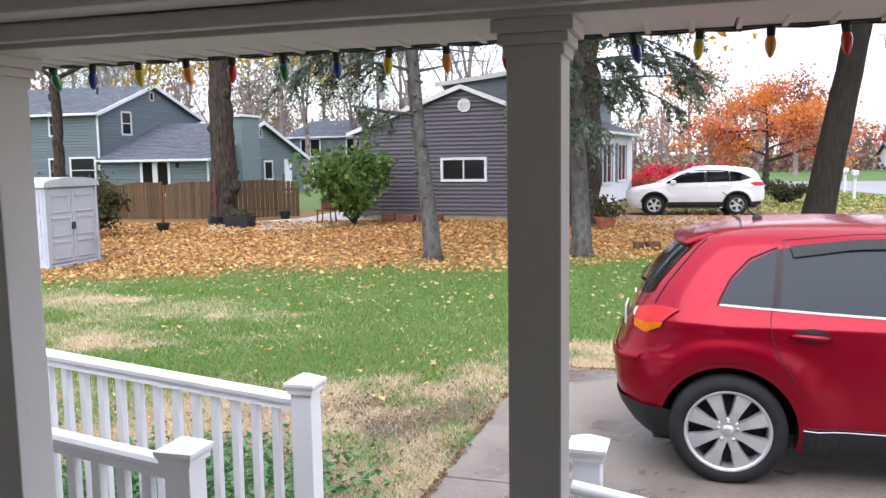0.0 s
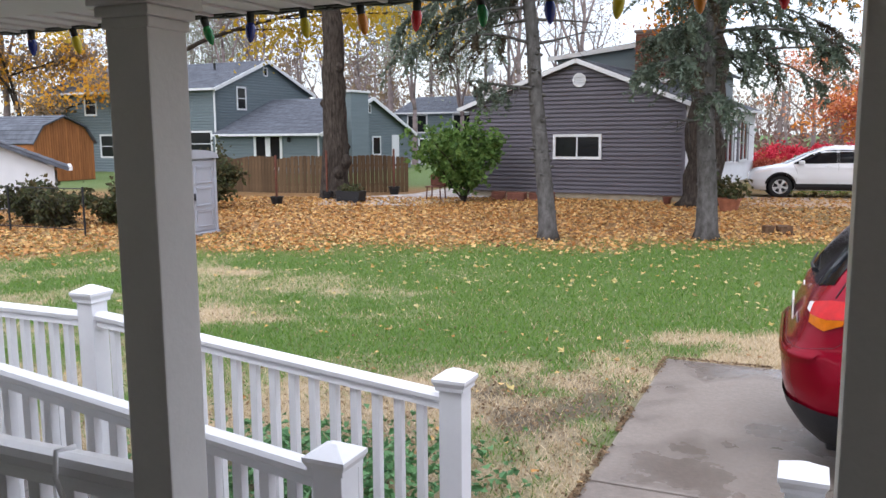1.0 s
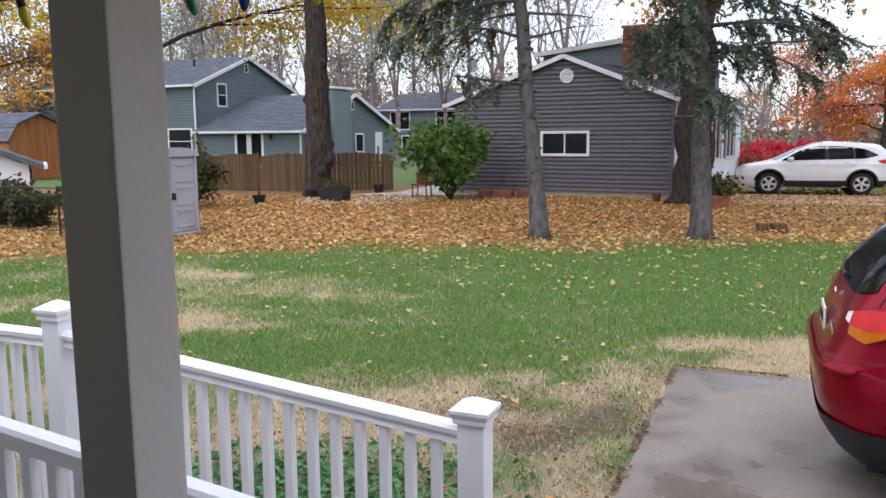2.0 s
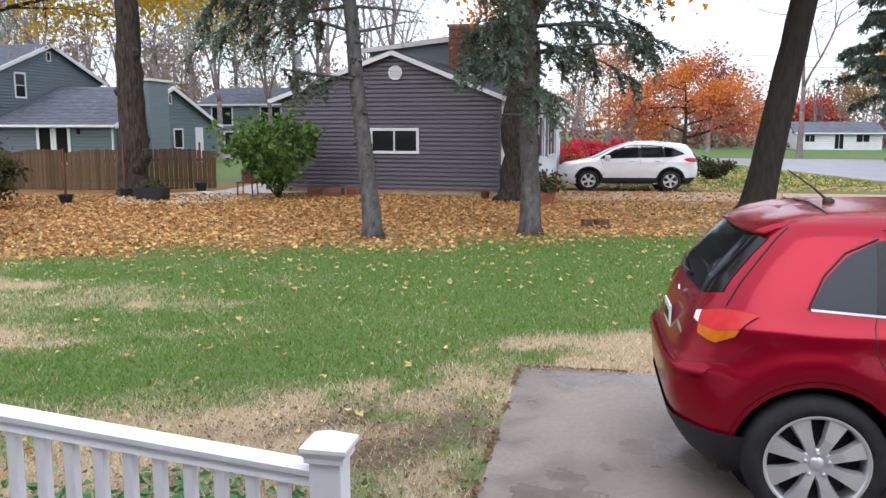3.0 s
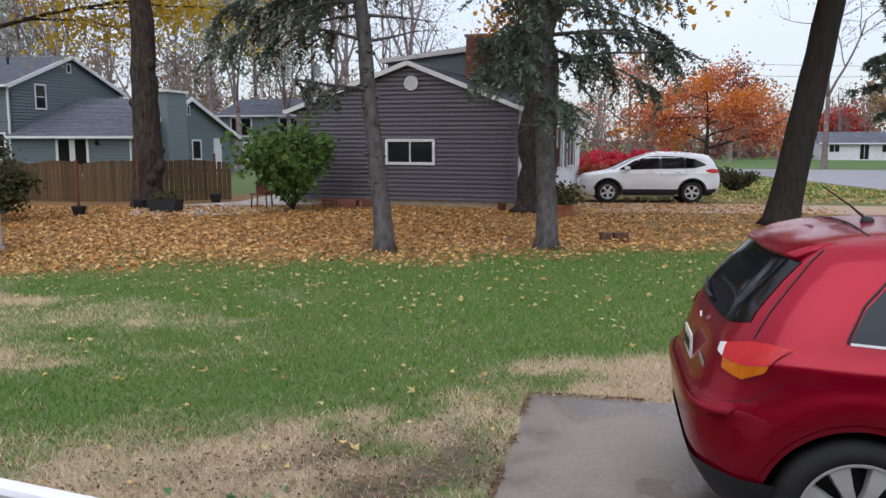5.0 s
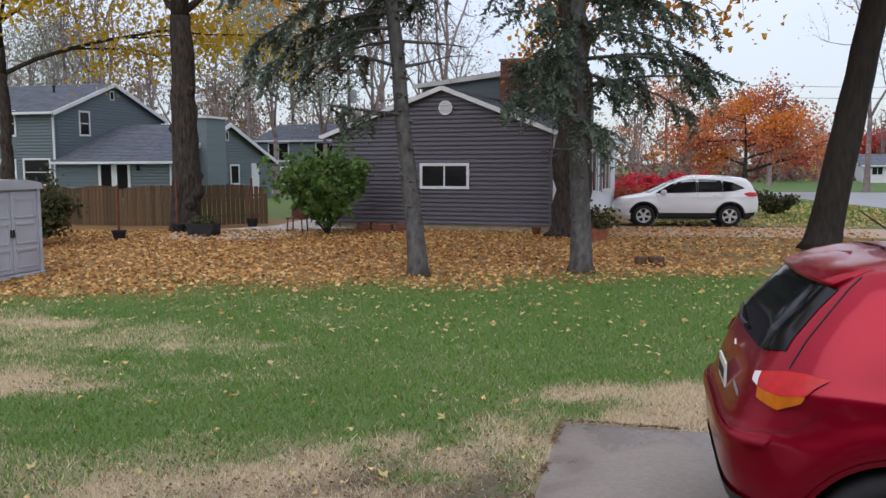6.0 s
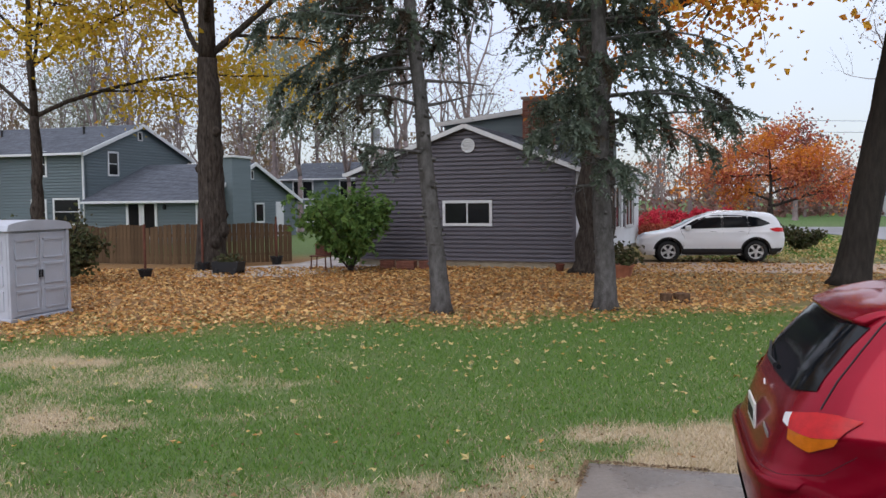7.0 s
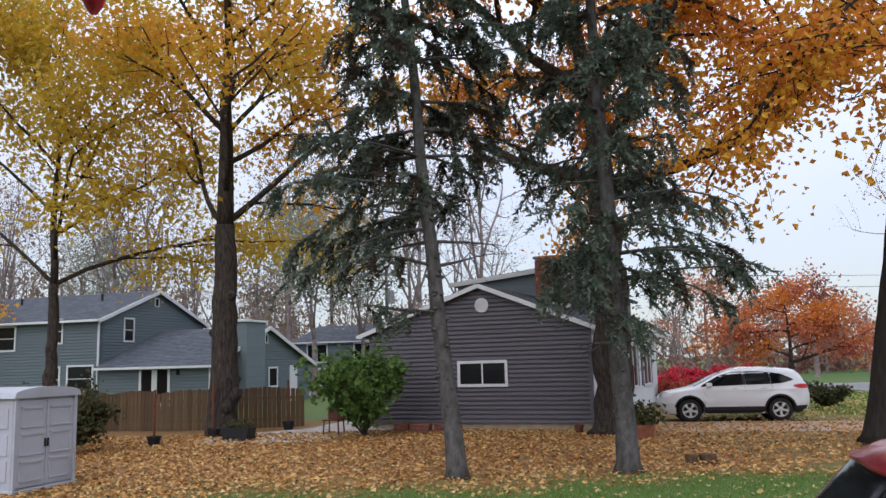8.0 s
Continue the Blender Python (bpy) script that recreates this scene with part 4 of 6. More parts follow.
for z, v in ((0.15, 2.78), (0.01, 3.06)):
    tagged(part("step", box((-0.9, v, -0.05), (0.2, v + 0.30, z + 0.008), 0.01), M["concrete"], at=on_plot(0, 0)), "concrete step below the porch", "step", kind="structure")

# unseen house wall behind the camera and end wall, dark to dim the porch
tagged(part("wall_porch", box((-5.6, -1.4, 0), (2.5, -1.2, 2.7)), M["porch_wall"], at=on_plot(0, 0)), "plain sided house wall behind the porch", "wall", kind="structure")
tagged(part("wall_porch_end", box((2.5, -1.4, 0), (2.7, 1.2, 2.7)), M["porch_wall"], at=on_plot(0, 0)), "plain sided wall at the porch's end", "wall", kind="structure")


def porch_post(u):
    t = thing("porch_post", on_plot(u, 2.60, 0.30), "square painted porch post with a small moulded head", "post", "porch posts")
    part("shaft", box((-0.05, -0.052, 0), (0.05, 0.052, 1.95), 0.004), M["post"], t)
    bm = bmesh.new()
    for r, z0, z1 in ((0.056, 1.885, 1.905), (0.064, 1.905, 1.925), (0.074, 1.925, 1.95)):
        add_box(bm, (-r, -r, z0), (r, r, z1), 0.004)
    part("head", bm, M["post"], t)
    part("foot", box((-0.06, -0.062, 0), (0.06, 0.062, 0.12), 0.006), M["post"], t)


for u in (0.22, -1.037, -4.6, 2.4):
    porch_post(u)

porch_roof = thing("porch_roof", on_plot(0, 0), "painted porch roof with ribbed white soffit", "roof", kind="structure")
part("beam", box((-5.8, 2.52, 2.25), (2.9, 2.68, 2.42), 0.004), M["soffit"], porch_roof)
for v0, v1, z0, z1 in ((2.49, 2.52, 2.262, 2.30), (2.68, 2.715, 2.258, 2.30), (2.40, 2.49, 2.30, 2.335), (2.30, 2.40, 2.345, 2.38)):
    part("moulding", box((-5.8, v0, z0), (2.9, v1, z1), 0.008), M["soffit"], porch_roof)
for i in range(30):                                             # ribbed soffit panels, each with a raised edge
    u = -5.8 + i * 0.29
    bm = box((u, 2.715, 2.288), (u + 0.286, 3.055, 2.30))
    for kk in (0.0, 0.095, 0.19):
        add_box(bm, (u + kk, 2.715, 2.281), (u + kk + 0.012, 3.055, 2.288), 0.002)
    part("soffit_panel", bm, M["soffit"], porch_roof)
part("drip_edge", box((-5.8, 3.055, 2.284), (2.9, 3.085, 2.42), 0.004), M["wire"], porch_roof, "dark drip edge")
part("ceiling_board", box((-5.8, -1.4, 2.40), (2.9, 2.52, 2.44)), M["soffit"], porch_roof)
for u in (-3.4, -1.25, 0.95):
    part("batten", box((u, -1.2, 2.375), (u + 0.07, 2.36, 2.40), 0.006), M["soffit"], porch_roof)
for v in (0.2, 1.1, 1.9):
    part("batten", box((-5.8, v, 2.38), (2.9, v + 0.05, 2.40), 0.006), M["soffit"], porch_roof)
part("roof_deck", prism([(-1.4, 2.9), (3.15, 2.425), (3.15, 2.46), (-1.4, 2.95)], -5.8, 2.9, True), M["roof"], porch_roof)

# string of coloured bulbs under the roof's edge
BULB = (("green", (0.01, 0.22, 0.05)), ("blue", (0.015, 0.03, 0.22)), ("yellow", (0.62, 0.50, 0.02)), ("orange", (0.78, 0.27, 0.03)), ("red", (0.62, 0.015, 0.02)))
lights = thing("string_lights", on_plot(0, 3.065), "string of unlit coloured bulbs along the porch eave", "string lights")
bm = bmesh.new()
pts = []
for i in range(-12, 22):
    u = -1.296 + 0.15 * i
    pts += [Vector((u, 0.012, 2.289)), Vector((u + 0.075, 0.012, 2.284))]
part("cord", tube(pts, 0.006, 6), M["wire"], lights)
bulb_rng = random.Random(4)
mats = {n: material(n + "_bulb", c, 0.25, vary=0.06, scale=30, fine=200, bump=0.3, depth=0.003, coat=0.6) for n, c in BULB}
for i in range(-12, 22):
    n = BULB[i % 5][0]
    u = -1.296 + 0.15 * i
    tilt = pose(u, 0.0 if i % 3 else 0.008, 2.284, bulb_rng.uniform(-16, 16), bulb_rng.uniform(-14, 14), 0)
    s = part("socket", lathe([(0.009, -0.022), (0.010, -0.004), (0.007, 0.004)], 10, tilt), M["wire"], lights)
    part("bulb", lathe([(0.008, -0.020), (0.0115, -0.028), (0.013, -0.037), (0.011, -0.051), (0.006, -0.064), (0.002, -0.069)], 12, tilt), mats[n], s, f"{n} faceted plastic bulb", smooth=True)
    part("cord_clip", box((u + 0.068, -0.005, 2.28), (u + 0.082, 0.016, 2.30), 0.002), M["wire"], lights)


# ---- cars ----
def interp(table, z):
    for (z0, a), (z1, b) in zip(table, table[1:]):
        if z <= z1:
            t = min(1.0, max(0.0, (z - z0) / (z1 - z0)))
            return a + (b - a) * t
    return table[-1][1]


class Shell:
    """A car's skin as rounded outlines stacked in height; x runs forward from the rear axle, y to the left."""

    def __init__(self, rear, front, width, n=7.0):
        self.rear, self.front, self.width, self.n = rear, front, width, n
        self.wheels = (0.0, 2.69)

    def bulge(self, x, z):
        """The fenders swell round the wheels, and a shoulder runs along the doors."""
        d = min(math.hypot(x - a, z - 0.35) for a in self.wheels)
        return 0.036 * math.exp(-((d - 0.49) / 0.085) ** 2) + 0.012 * math.exp(-((z - 0.99) / 0.03) ** 2) - 0.012 * math.exp(-((z - 0.72) / 0.14) ** 2) * (0.6 < x < 2.1)

    def dims(self, z):
        r, f, w = interp(self.rear, z), interp(self.front, z), interp(self.width, z)
        return (r + f) / 2, (f - r) / 2, w

    def side(self, x, z, s=-1, off=0.0):
        m, h, w = self.dims(z)
        k = min(1.0, abs((x - m) / h))
        return Vector((x, s * (w * (1 - k ** self.n) ** (1 / self.n) + off + self.bulge(x, z)), z))

    def back(self, y, z, off=0.0):
        m, h, w = self.dims(z)
        k = min(1.0, abs(y / w))
        return Vector((m - h * (1 - k ** self.n) ** (1 / self.n) - off, y, z))

    def round(self, a, z, off=0.0):
        """Along the outline: a = 0 at the rear's middle, 0.5 at the corner, 1 at the middle of the side (right side)."""
        m, h, w = self.dims(z)
        t = a * math.pi / 2
        c, s = math.cos(t), math.sin(t)
        p = 2 / self.n
        x, y = m - (h + off) * c ** p, (w + off) * s ** p
        return Vector((x, -y - self.bulge(x, z) * smooth(0.5, 0.75, y), z))


def patch(shell, top, low, rows, s, off, f):
    """A strip on the skin between two edge curves of equal length, as quads."""
    bm = bmesh.new()
    grid = []
    for r in range(rows + 1):
        t = r / rows
        grid.append([bm.verts.new(f(a[0] + (b[0] - a[0]) * t, a[1] + (b[1] - a[1]) * t, s, off)) for a, b in zip(top, low)])
    for g, h in zip(grid, grid[1:]):
        for i in range(len(g) - 1):
            bm.faces.new((g[i], g[i + 1], h[i + 1], h[i]))
    bmesh.ops.recalc_face_normals(bm, faces=bm.faces)
    return bm


def curve(points, n=14):
    """Points evenly along a polyline."""
    d = [0]
    for a, b in zip(points, points[1:]):
        d.append(d[-1] + math.dist(a, b))
    out = []
    for i in range(n + 1):
        s = d[-1] * i / n
        for k in range(len(points) - 1):
            if s <= d[k + 1] + 1e-9:
                t = (s - d[k]) / max(1e-9, d[k + 1] - d[k])
                out.append(tuple(p + (q - p) * t for p, q in zip(points[k], points[k + 1])))
                break
    return out


def car_wheel(parent, x, y, r, rim, side, spokes=8, width=0.22):
    """Tyre with tread shoulders, dished rim, spokes and nuts; side is -1 on the right."""
    turn = pose(x, y, r, 90 if side < 0 else -90)
    w = width / 2
    t = part("wheel", lathe([(rim, -w), (rim + 0.02, -w - 0.008), (r - 0.045, -w - 0.012), (r - 0.012, -w + 0.012), (r, -w + 0.035), (r, w - 0.035), (r - 0.012, w - 0.012), (r - 0.045, w + 0.012), (rim + 0.02, w + 0.008), (rim, w), (rim - 0.012, w - 0.02), (rim - 0.012, -w + 0.02), (rim, -w)], 48, turn, False), M["tyre"], parent, "black tyre on an alloy rim", smooth=True)
    part("rim", lathe([(rim, w + 0.004), (rim - 0.012, w + 0.006), (rim - 0.022, w - 0.01), (rim - 0.03, w - 0.07), (rim - 0.03, -w + 0.02)], 48, turn, False), M["alloy"], t, smooth=True)
    part("brake_disc", lathe([(0.02, w - 0.09), (rim - 0.04, w - 0.09), (rim - 0.04, w - 0.1), (0.02, w - 0.1)], 24, turn), M["dark_plastic"], t)
    for i in range(spokes):
        m = turn @ pose(0, 0, 0, 0, 0, 360 * i / spokes + 22)
        bm = bmesh.new()
        o = rim - 0.016
        pts = [((0.03, 0.020), w - 0.015), ((o * 0.55, 0.027), w - 0.002), ((o, 0.046), w - 0.008)]
        a = [[bm.verts.new(m @ Vector((px, sy * py, z))) for (px, py), z in pts] for sy in (-1, 1)]
        b = [[bm.verts.new(m @ Vector((px, sy * py * 1.25, z - 0.035))) for (px, py), z in pts] for sy in (-1, 1)]
        for k in range(2):
            bm.faces.new((a[0][k], a[0][k + 1], a[1][k + 1], a[1][k]))
            bm.faces.new((a[0][k], b[0][k], b[0][k + 1], a[0][k + 1]))
            bm.faces.new((a[1][k], a[1][k + 1], b[1][k + 1], b[1][k]))
        bmesh.ops.recalc_face_normals(bm, faces=bm.faces)
        part("spoke", bm, M["alloy"], t)
    part("hub_cap", lathe([(0.082, w - 0.03), (0.080, w - 0.012), (0.040, w - 0.016), (0.034, w - 0.006), (0.005, w - 0.004)], 20, turn), M["alloy"], t, smooth=True)
    for i in range(5):
        a = 2 * math.pi * i / 5 + 0.3
        part("lug_nut", lathe([(0.011, w - 0.01), (0.011, w + 0.008), (0.006, w + 0.012)], 8, turn @ Matrix.Translation((0.058 * math.cos(a), 0.058 * math.sin(a), 0))), M["satin"], t)
    return t


def suv_body(parent, shell, z0, z1, arches, paint, levels=64, around=150, arch_r=0.40, wheel_z=0.345):
    """The painted skin, open at the wheel arches."""
    bm = bmesh.new()
    loops = []
    for j in range(levels + 1):
        z = z0 + (z1 - z0) * (1 - (1 - j / levels) ** 1.25)
        m, h, w = shell.dims(z)
        p = 2 / shell.n
        loop = []
        for i in range(around):
            t = 2 * math.pi * i / around
            t += 0.22 * math.sin(4 * t) * -1 * 0.5          # denser along the sides
            c, s = math.cos(t), math.sin(t)
            x, y = m + h * math.copysign(abs(c) ** p, c), w * math.copysign(abs(s) ** p, s)
            y += math.copysign(shell.bulge(x, z) * smooth(0.5, 0.75, abs(y)), y)
            loop.append(bm.verts.new((x, y, z)))
        loops.append(loop)
    for a, b in zip(loops, loops[1:]):
        for i in range(around):
            bm.faces.new((a[i], a[(i + 1) % around], b[(i + 1) % around], b[i]))
    bm.faces.new(loops[-1])
    for ax in arches:
        cut = []
        for f in bm.faces:
            c = f.calc_center_median()
            if math.hypot(c.x - ax, c.z - wheel_z) < arch_r and abs(c.y) > 0.4:
                cut.append(f)
        bmesh.ops.delete(bm, geom=cut, context="FACES")
        for v in bm.verts:
            d = math.hypot(v.co.x - ax, v.co.z - wheel_z)
            if v.is_boundary and abs(v.co.y) > 0.4 and d < arch_r + 0.06 and v.co.z > z0 + 0.01:
                v.co.x, v.co.z = ax + (v.co.x - ax) * arch_r / d, wheel_z + (v.co.z - wheel_z) * arch_r / d
    body = part("body", bm, paint, parent, smooth=True)
    return body


def arch_trim(parent, shell, ax, r, wheel_z, s, paint, lip_w=0.028):
    """The lip and the dark well of a wheel arch."""
    bm = bmesh.new()
    rings, lip = [], []
    for k in range(25):
        a = math.pi * (k / 24 * 1.16 - 0.08)
        x, z = ax + r * math.cos(a), wheel_z + r * math.sin(a)
        p = shell.side(x, z, s, 0.004 if lip_w < 0.05 else 0.018)
        q = shell.side(ax + (r + lip_w) * math.cos(a), wheel_z + (r + lip_w) * math.sin(a), s, 0.006 if lip_w < 0.05 else 0.018)
        rings.append((bm.verts.new(p), bm.verts.new((x, p.y - s * 0.03, z)), bm.verts.new((x, p.y - s * 0.34, z))))
        lip.append((q, p))
    for a, b in zip(rings, rings[1:]):
        for i in range(2):
            bm.faces.new((a[i], b[i], b[i + 1], a[i + 1]))
    part("wheel_arch", bm, M["dark_plastic"], parent, "black wheel arch lining")
    bm = bmesh.new()
    lv = [(bm.verts.new(q), bm.verts.new(p)) for q, p in lip if p.z > wheel_z + 0.03]
    for a, b in zip(lv, lv[1:]):
        bm.faces.new((a[0], b[0], b[1], a[1]))
    part("arch_lip", bm, paint, parent, smooth=True)
    part("arch_back", lathe([(0.01, 0), (r, 0), (r, 0.01), (0.01, 0.01)], 24, pose(ax, s * 0.50, wheel_z, 90)), M["dark_plastic"], parent)


def seam(parent, shell, pts, s=-1, off=0.0015, w=0.006, name="door_seam", mat=None, f=None):
    """A thin dark line laid on the skin."""
    f = f or shell.side
    q = curve(pts, max(6, int(12 * len(pts))))
    return part(name, tube([f(a, z, s, off) for a, z in q], w / 2, 5), mat or M["dark_plastic"], parent)


def side_glass(parent, shell, top, low, s, label="dark tinted side window", mat=None):
    return part("side_window", patch(shell, curve(top, 16), curve(low, 16), 5, s, 0.006, shell.side), mat or M["side_glass"], parent, label, smooth=True)


def red_car():
    car = thing("red_car", on_plot(0.70, 7.05, 0, 1.0) @ Matrix.Diagonal((1, 1, 0.985, 1)), "wet metallic red compact crossover parked on the slab", "car")
    rear = [(0.20, -0.48), (0.30, -0.59), (0.42, -0.665), (0.55, -0.70), (0.68, -0.712), (0.76, -0.705), (0.80, -0.67), (0.92, -0.625), (1.04, -0.58), (1.11, -0.545), (1.22, -0.48), (1.35, -0.375), (1.45, -0.285), (1.52, -0.20), (1.565, -0.03), (1.592, 0.30), (1.603, 0.75)]
    front = [(0.20, 3.30), (0.35, 3.48), (0.5, 3.56), (0.7, 3.55), (0.82, 3.48), (0.92, 3.30), (0.99, 2.9), (1.04, 2.52), (1.2, 2.22), (1.36, 1.95), (1.49, 1.68), (1.56, 1.45), (1.592, 1.2), (1.603, 0.95)]
    width = [(0.20, 0.78), (0.30, 0.84), (0.42, 0.868), (0.60, 0.882), (0.80, 0.887), (0.95, 0.885), (1.02, 0.868), (1.08, 0.845), (1.2, 0.80), (1.36, 0.725), (1.46, 0.665), (1.52, 0.615), (1.565, 0.54), (1.592, 0.40), (1.603, 0.2)]
    sh = Shell(rear, front, width, 6.2)
    body = suv_body(car, sh, 0.22, 1.603, (0.0, 2.67), M["red_paint"])
    for s in (-1, 1):
        for ax in (0.0, 2.67):
            arch_trim(car, sh, ax, 0.40, 0.345, s, M["red_paint"])
            car_wheel(car, ax, s * 0.775, 0.345, 0.255, s)
        # window band
        side_glass(car, sh, [(-0.055, 1.14), (0.01, 1.265), (0.115, 1.375), (0.26, 1.445)], [(-0.055, 1.122), (0.02, 1.112), (0.13, 1.105), (0.235, 1.10)], s)
        side_glass(car, sh, [(0.31, 1.455), (0.7, 1.50), (1.09, 1.515)], [(0.275, 1.10), (0.6, 1.085), (1.09, 1.065)], s)
        side_glass(car, sh, [(1.15, 1.515), (1.5, 1.50), (1.85, 1.40), (2.2, 1.16)], [(1.15, 1.062), (1.5, 1.05), (1.9, 1.04), (2.25, 1.035)], s)
        part("window_trim", patch(sh, curve([(-0.06, 1.125), (0.5, 1.095), (1.2, 1.064), (2.25, 1.036)], 24), curve([(-0.06, 1.114), (0.5, 1.083), (1.2, 1.052), (2.25, 1.024)], 24), 1, s, 0.009, sh.side), M["satin"], car, "chrome strip below the windows")
        part("wind_deflector", patch(sh, curve([(0.34, 1.47), (0.7, 1.51), (1.09, 1.522), (1.6, 1.50)], 16), curve([(0.36, 1.405), (0.7, 1.455), (1.09, 1.465), (1.6, 1.43)], 16), 2, s, 0.022, sh.side), M["dark_plastic"], car, "smoked window deflector", smooth=True)
        seam(car, sh, [(0.315, 1.50), (0.265, 1.20), (0.225, 1.05), (0.235, 0.93), (0.30, 0.78), (0.37, 0.68)], s)
        seam(car, sh, [(1.12, 1.53), (1.11, 1.0), (1.12, 0.42)], s)
        seam(car, sh, [(0.30, 1.50), (0.7, 1.535), (1.12, 1.545), (1.7, 1.48)], s)
        seam(car, sh, [(0.44, 0.40), (1.1, 0.39), (2.2, 0.39)], s)
        part("pillar", patch(sh, curve([(0.262, 1.446), (0.308, 1.455)], 4), curve([(0.237, 1.10), (0.273, 1.10)], 4), 4, s, 0.005, sh.side), M["dark_plastic"], car, "black window pillar", smooth=True)
        part("pillar", patch(sh, curve([(1.092, 1.515), (1.148, 1.515)], 4), curve([(1.092, 1.065), (1.148, 1.062)], 4), 4, s, 0.005, sh.side), M["dark_plastic"], car, "black window pillar", smooth=True)
        seam(car, sh, [(-0.07, 1.118), (-0.06, 1.15), (0.005, 1.278), (0.11, 1.39), (0.27, 1.46)], s, 0.004, 0.012, "window_seal")
        # crease and handle
        # flat dark patch on the skin, painted shade in place of a hollow
        part("handle_recess", patch(sh, curve([(0.36, 0.985), (0.45, 1.005), (0.54, 0.985)], 10), curve([(0.36, 0.94), (0.45, 0.915), (0.54, 0.935)], 10), 3, s, 0.003, sh.side), M["dark_plastic"], car)
        h = [sh.side(x, z, s, o) for x, z, o in ((0.33, 0.955, 0.006), (0.38, 0.958, 0.03), (0.50, 0.953, 0.034), (0.56, 0.948, 0.006))]
        part("door_handle", tube(h, [0.012, 0.017, 0.017, 0.012], 8), M["red_paint"], car, smooth=True)
        part("sill", patch(sh, curve([(0.42, 0.385), (2.25, 0.385)], 48), curve([(0.42, 0.215), (2.25, 0.215)], 48), 3, s, 0.014, sh.side), M["dark_plastic"], car, "black plastic sill")
        seam(car, sh, [(0.42, 0.385), (2.25, 0.385)], s, 0.016, 0.008, "sill_strip", M["satin"])
        # tail lamps wrap the corner
        rnd = lambda a, z, q, o: Vector((sh.round(a, z, o).x, -q * sh.round(a, z, o).y, z))
        lamp = part("tail_lamp", patch(sh, curve([(0.255, 1.064), (0.42, 1.09), (0.53, 1.094), (0.645, 1.080)], 18), curve([(0.255, 0.996), (0.42, 0.985), (0.545, 1.0), (0.645, 1.074)], 18), 4, s, 0.016, rnd), M["lamp_red"], car, "red and amber tail lamp", smooth=True)
        part("turn_signal", patch(sh, curve([(0.257, 0.995), (0.42, 0.984), (0.545, 0.999)], 14), curve([(0.275, 0.95), (0.42, 0.918), (0.525, 0.965)], 14), 3, s, 0.014, rnd), M["lamp_amber"], lamp, "amber glass", smooth=True)
        part("reversing_lamp", patch(sh, curve([(0.19, 1.05), (0.253, 1.062)], 6), curve([(0.19, 1.01), (0.253, 0.998)], 6), 2, s, 0.012, rnd), M["lamp_clear"], lamp, "clear glass", smooth=True)
        part("bumper_valance", patch(sh, curve([(0.0, 0.47), (0.3, 0.47), (0.5, 0.46), (0.63, 0.44), (0.66, 0.50)], 20), curve([(0.0, 0.23), (0.3, 0.23), (0.5, 0.24), (0.63, 0.25), (0.655, 0.27)], 20), 4, s, 0.014, rnd), M["dark_plastic"], car, "black plastic lower bumper", smooth=True)
        seam(car, sh, [(0.0, 0.785), (0.3, 0.79), (0.5, 0.83), (0.60, 0.93)], s, 0.0005, 0.003, "bumper_seam", f=rnd)
        seam(car, sh, [(0.49, 1.50), (0.47, 1.38), (0.445, 1.22), (0.425, 1.10)], s, 0.002, 0.008, "tailgate_seam", f=rnd)
        part("bumper_lip", patch(sh, curve([(0.0, 0.775), (0.3, 0.775), (0.45, 0.785)], 14), curve([(0.0, 0.73), (0.3, 0.73), (0.45, 0.75)], 14), 3, s, 0.016, rnd), M["red_paint"], car, smooth=True)
    # rear glass
    part("rear_window", patch(sh, curve([(-0.575, 1.445), (0, 1.465), (0.575, 1.445)], 24), curve([(-0.66, 1.165), (-0.5, 1.135), (0, 1.125), (0.5, 1.135), (0.66, 1.165)], 24), 8, 1, 0.008, lambda y, z, q, o: sh.back(y, z, o)), M["car_glass"], car, "black rear window with rain on it", smooth=True)
    w = part("rear_wiper", tube([sh.back(0.0, 1.15, 0.02), sh.back(0.18, 1.16, 0.035), sh.back(0.46, 1.20, 0.025)], [0.014, 0.010, 0.006], 6), M["dark_plastic"], car)
    # spoiler
    bm = bmesh.new()
    rows = []
    for k in range(15):
        y = -0.56 + 1.12 * k / 14
        e = 1 - abs(y / 0.6) ** 5 * 0.22
        x1 = -0.33 + 0.09 * abs(y / 0.56) ** 3
        rows.append([bm.verts.new(p) for p in ((0.12, y * 0.93, 1.583 - 0.06 * abs(y)), (-0.12, y * 0.97, 1.553 - 0.05 * abs(y)), (x1, y, 1.488 - 0.03 * abs(y)), (x1 - 0.008, y, 1.470 - 0.03 * abs(y)), (x1 + 0.05, y, 1.455 - 0.03 * abs(y)), (-0.16, y * 0.97, 1.470 - 0.03 * abs(y)), (0.08, y * 0.92, 1.50))])
    for a, b in zip(rows, rows[1:]):
        for i in range(7):
            bm.faces.new((a[i], b[i], b[(i + 1) % 7], a[(i + 1) % 7]))
    bm.faces.new(rows[0])
    bm.faces.new(rows[-1][::-1])
    bmesh.ops.recalc_face_normals(bm, faces=bm.faces)
    part("spoiler", bm, M["red_paint"], car, "red roof spoiler", smooth=True)
    # plate, badge bars, antenna
    p = part("number_plate", box((-0.012, -0.16, -0.055), (0.0, 0.16, 0.075), 0.004, Matrix.Translation((-0.645, 0, 0.90))), M["plate"], car, "pale number plate")
    for k in range(6):
        part("plate_bar", box((-0.660, -0.115 + 0.042 * k, 0.875), (-0.6575, -0.09 + 0.042 * k, 0.935)), M["dark_plastic"], p)
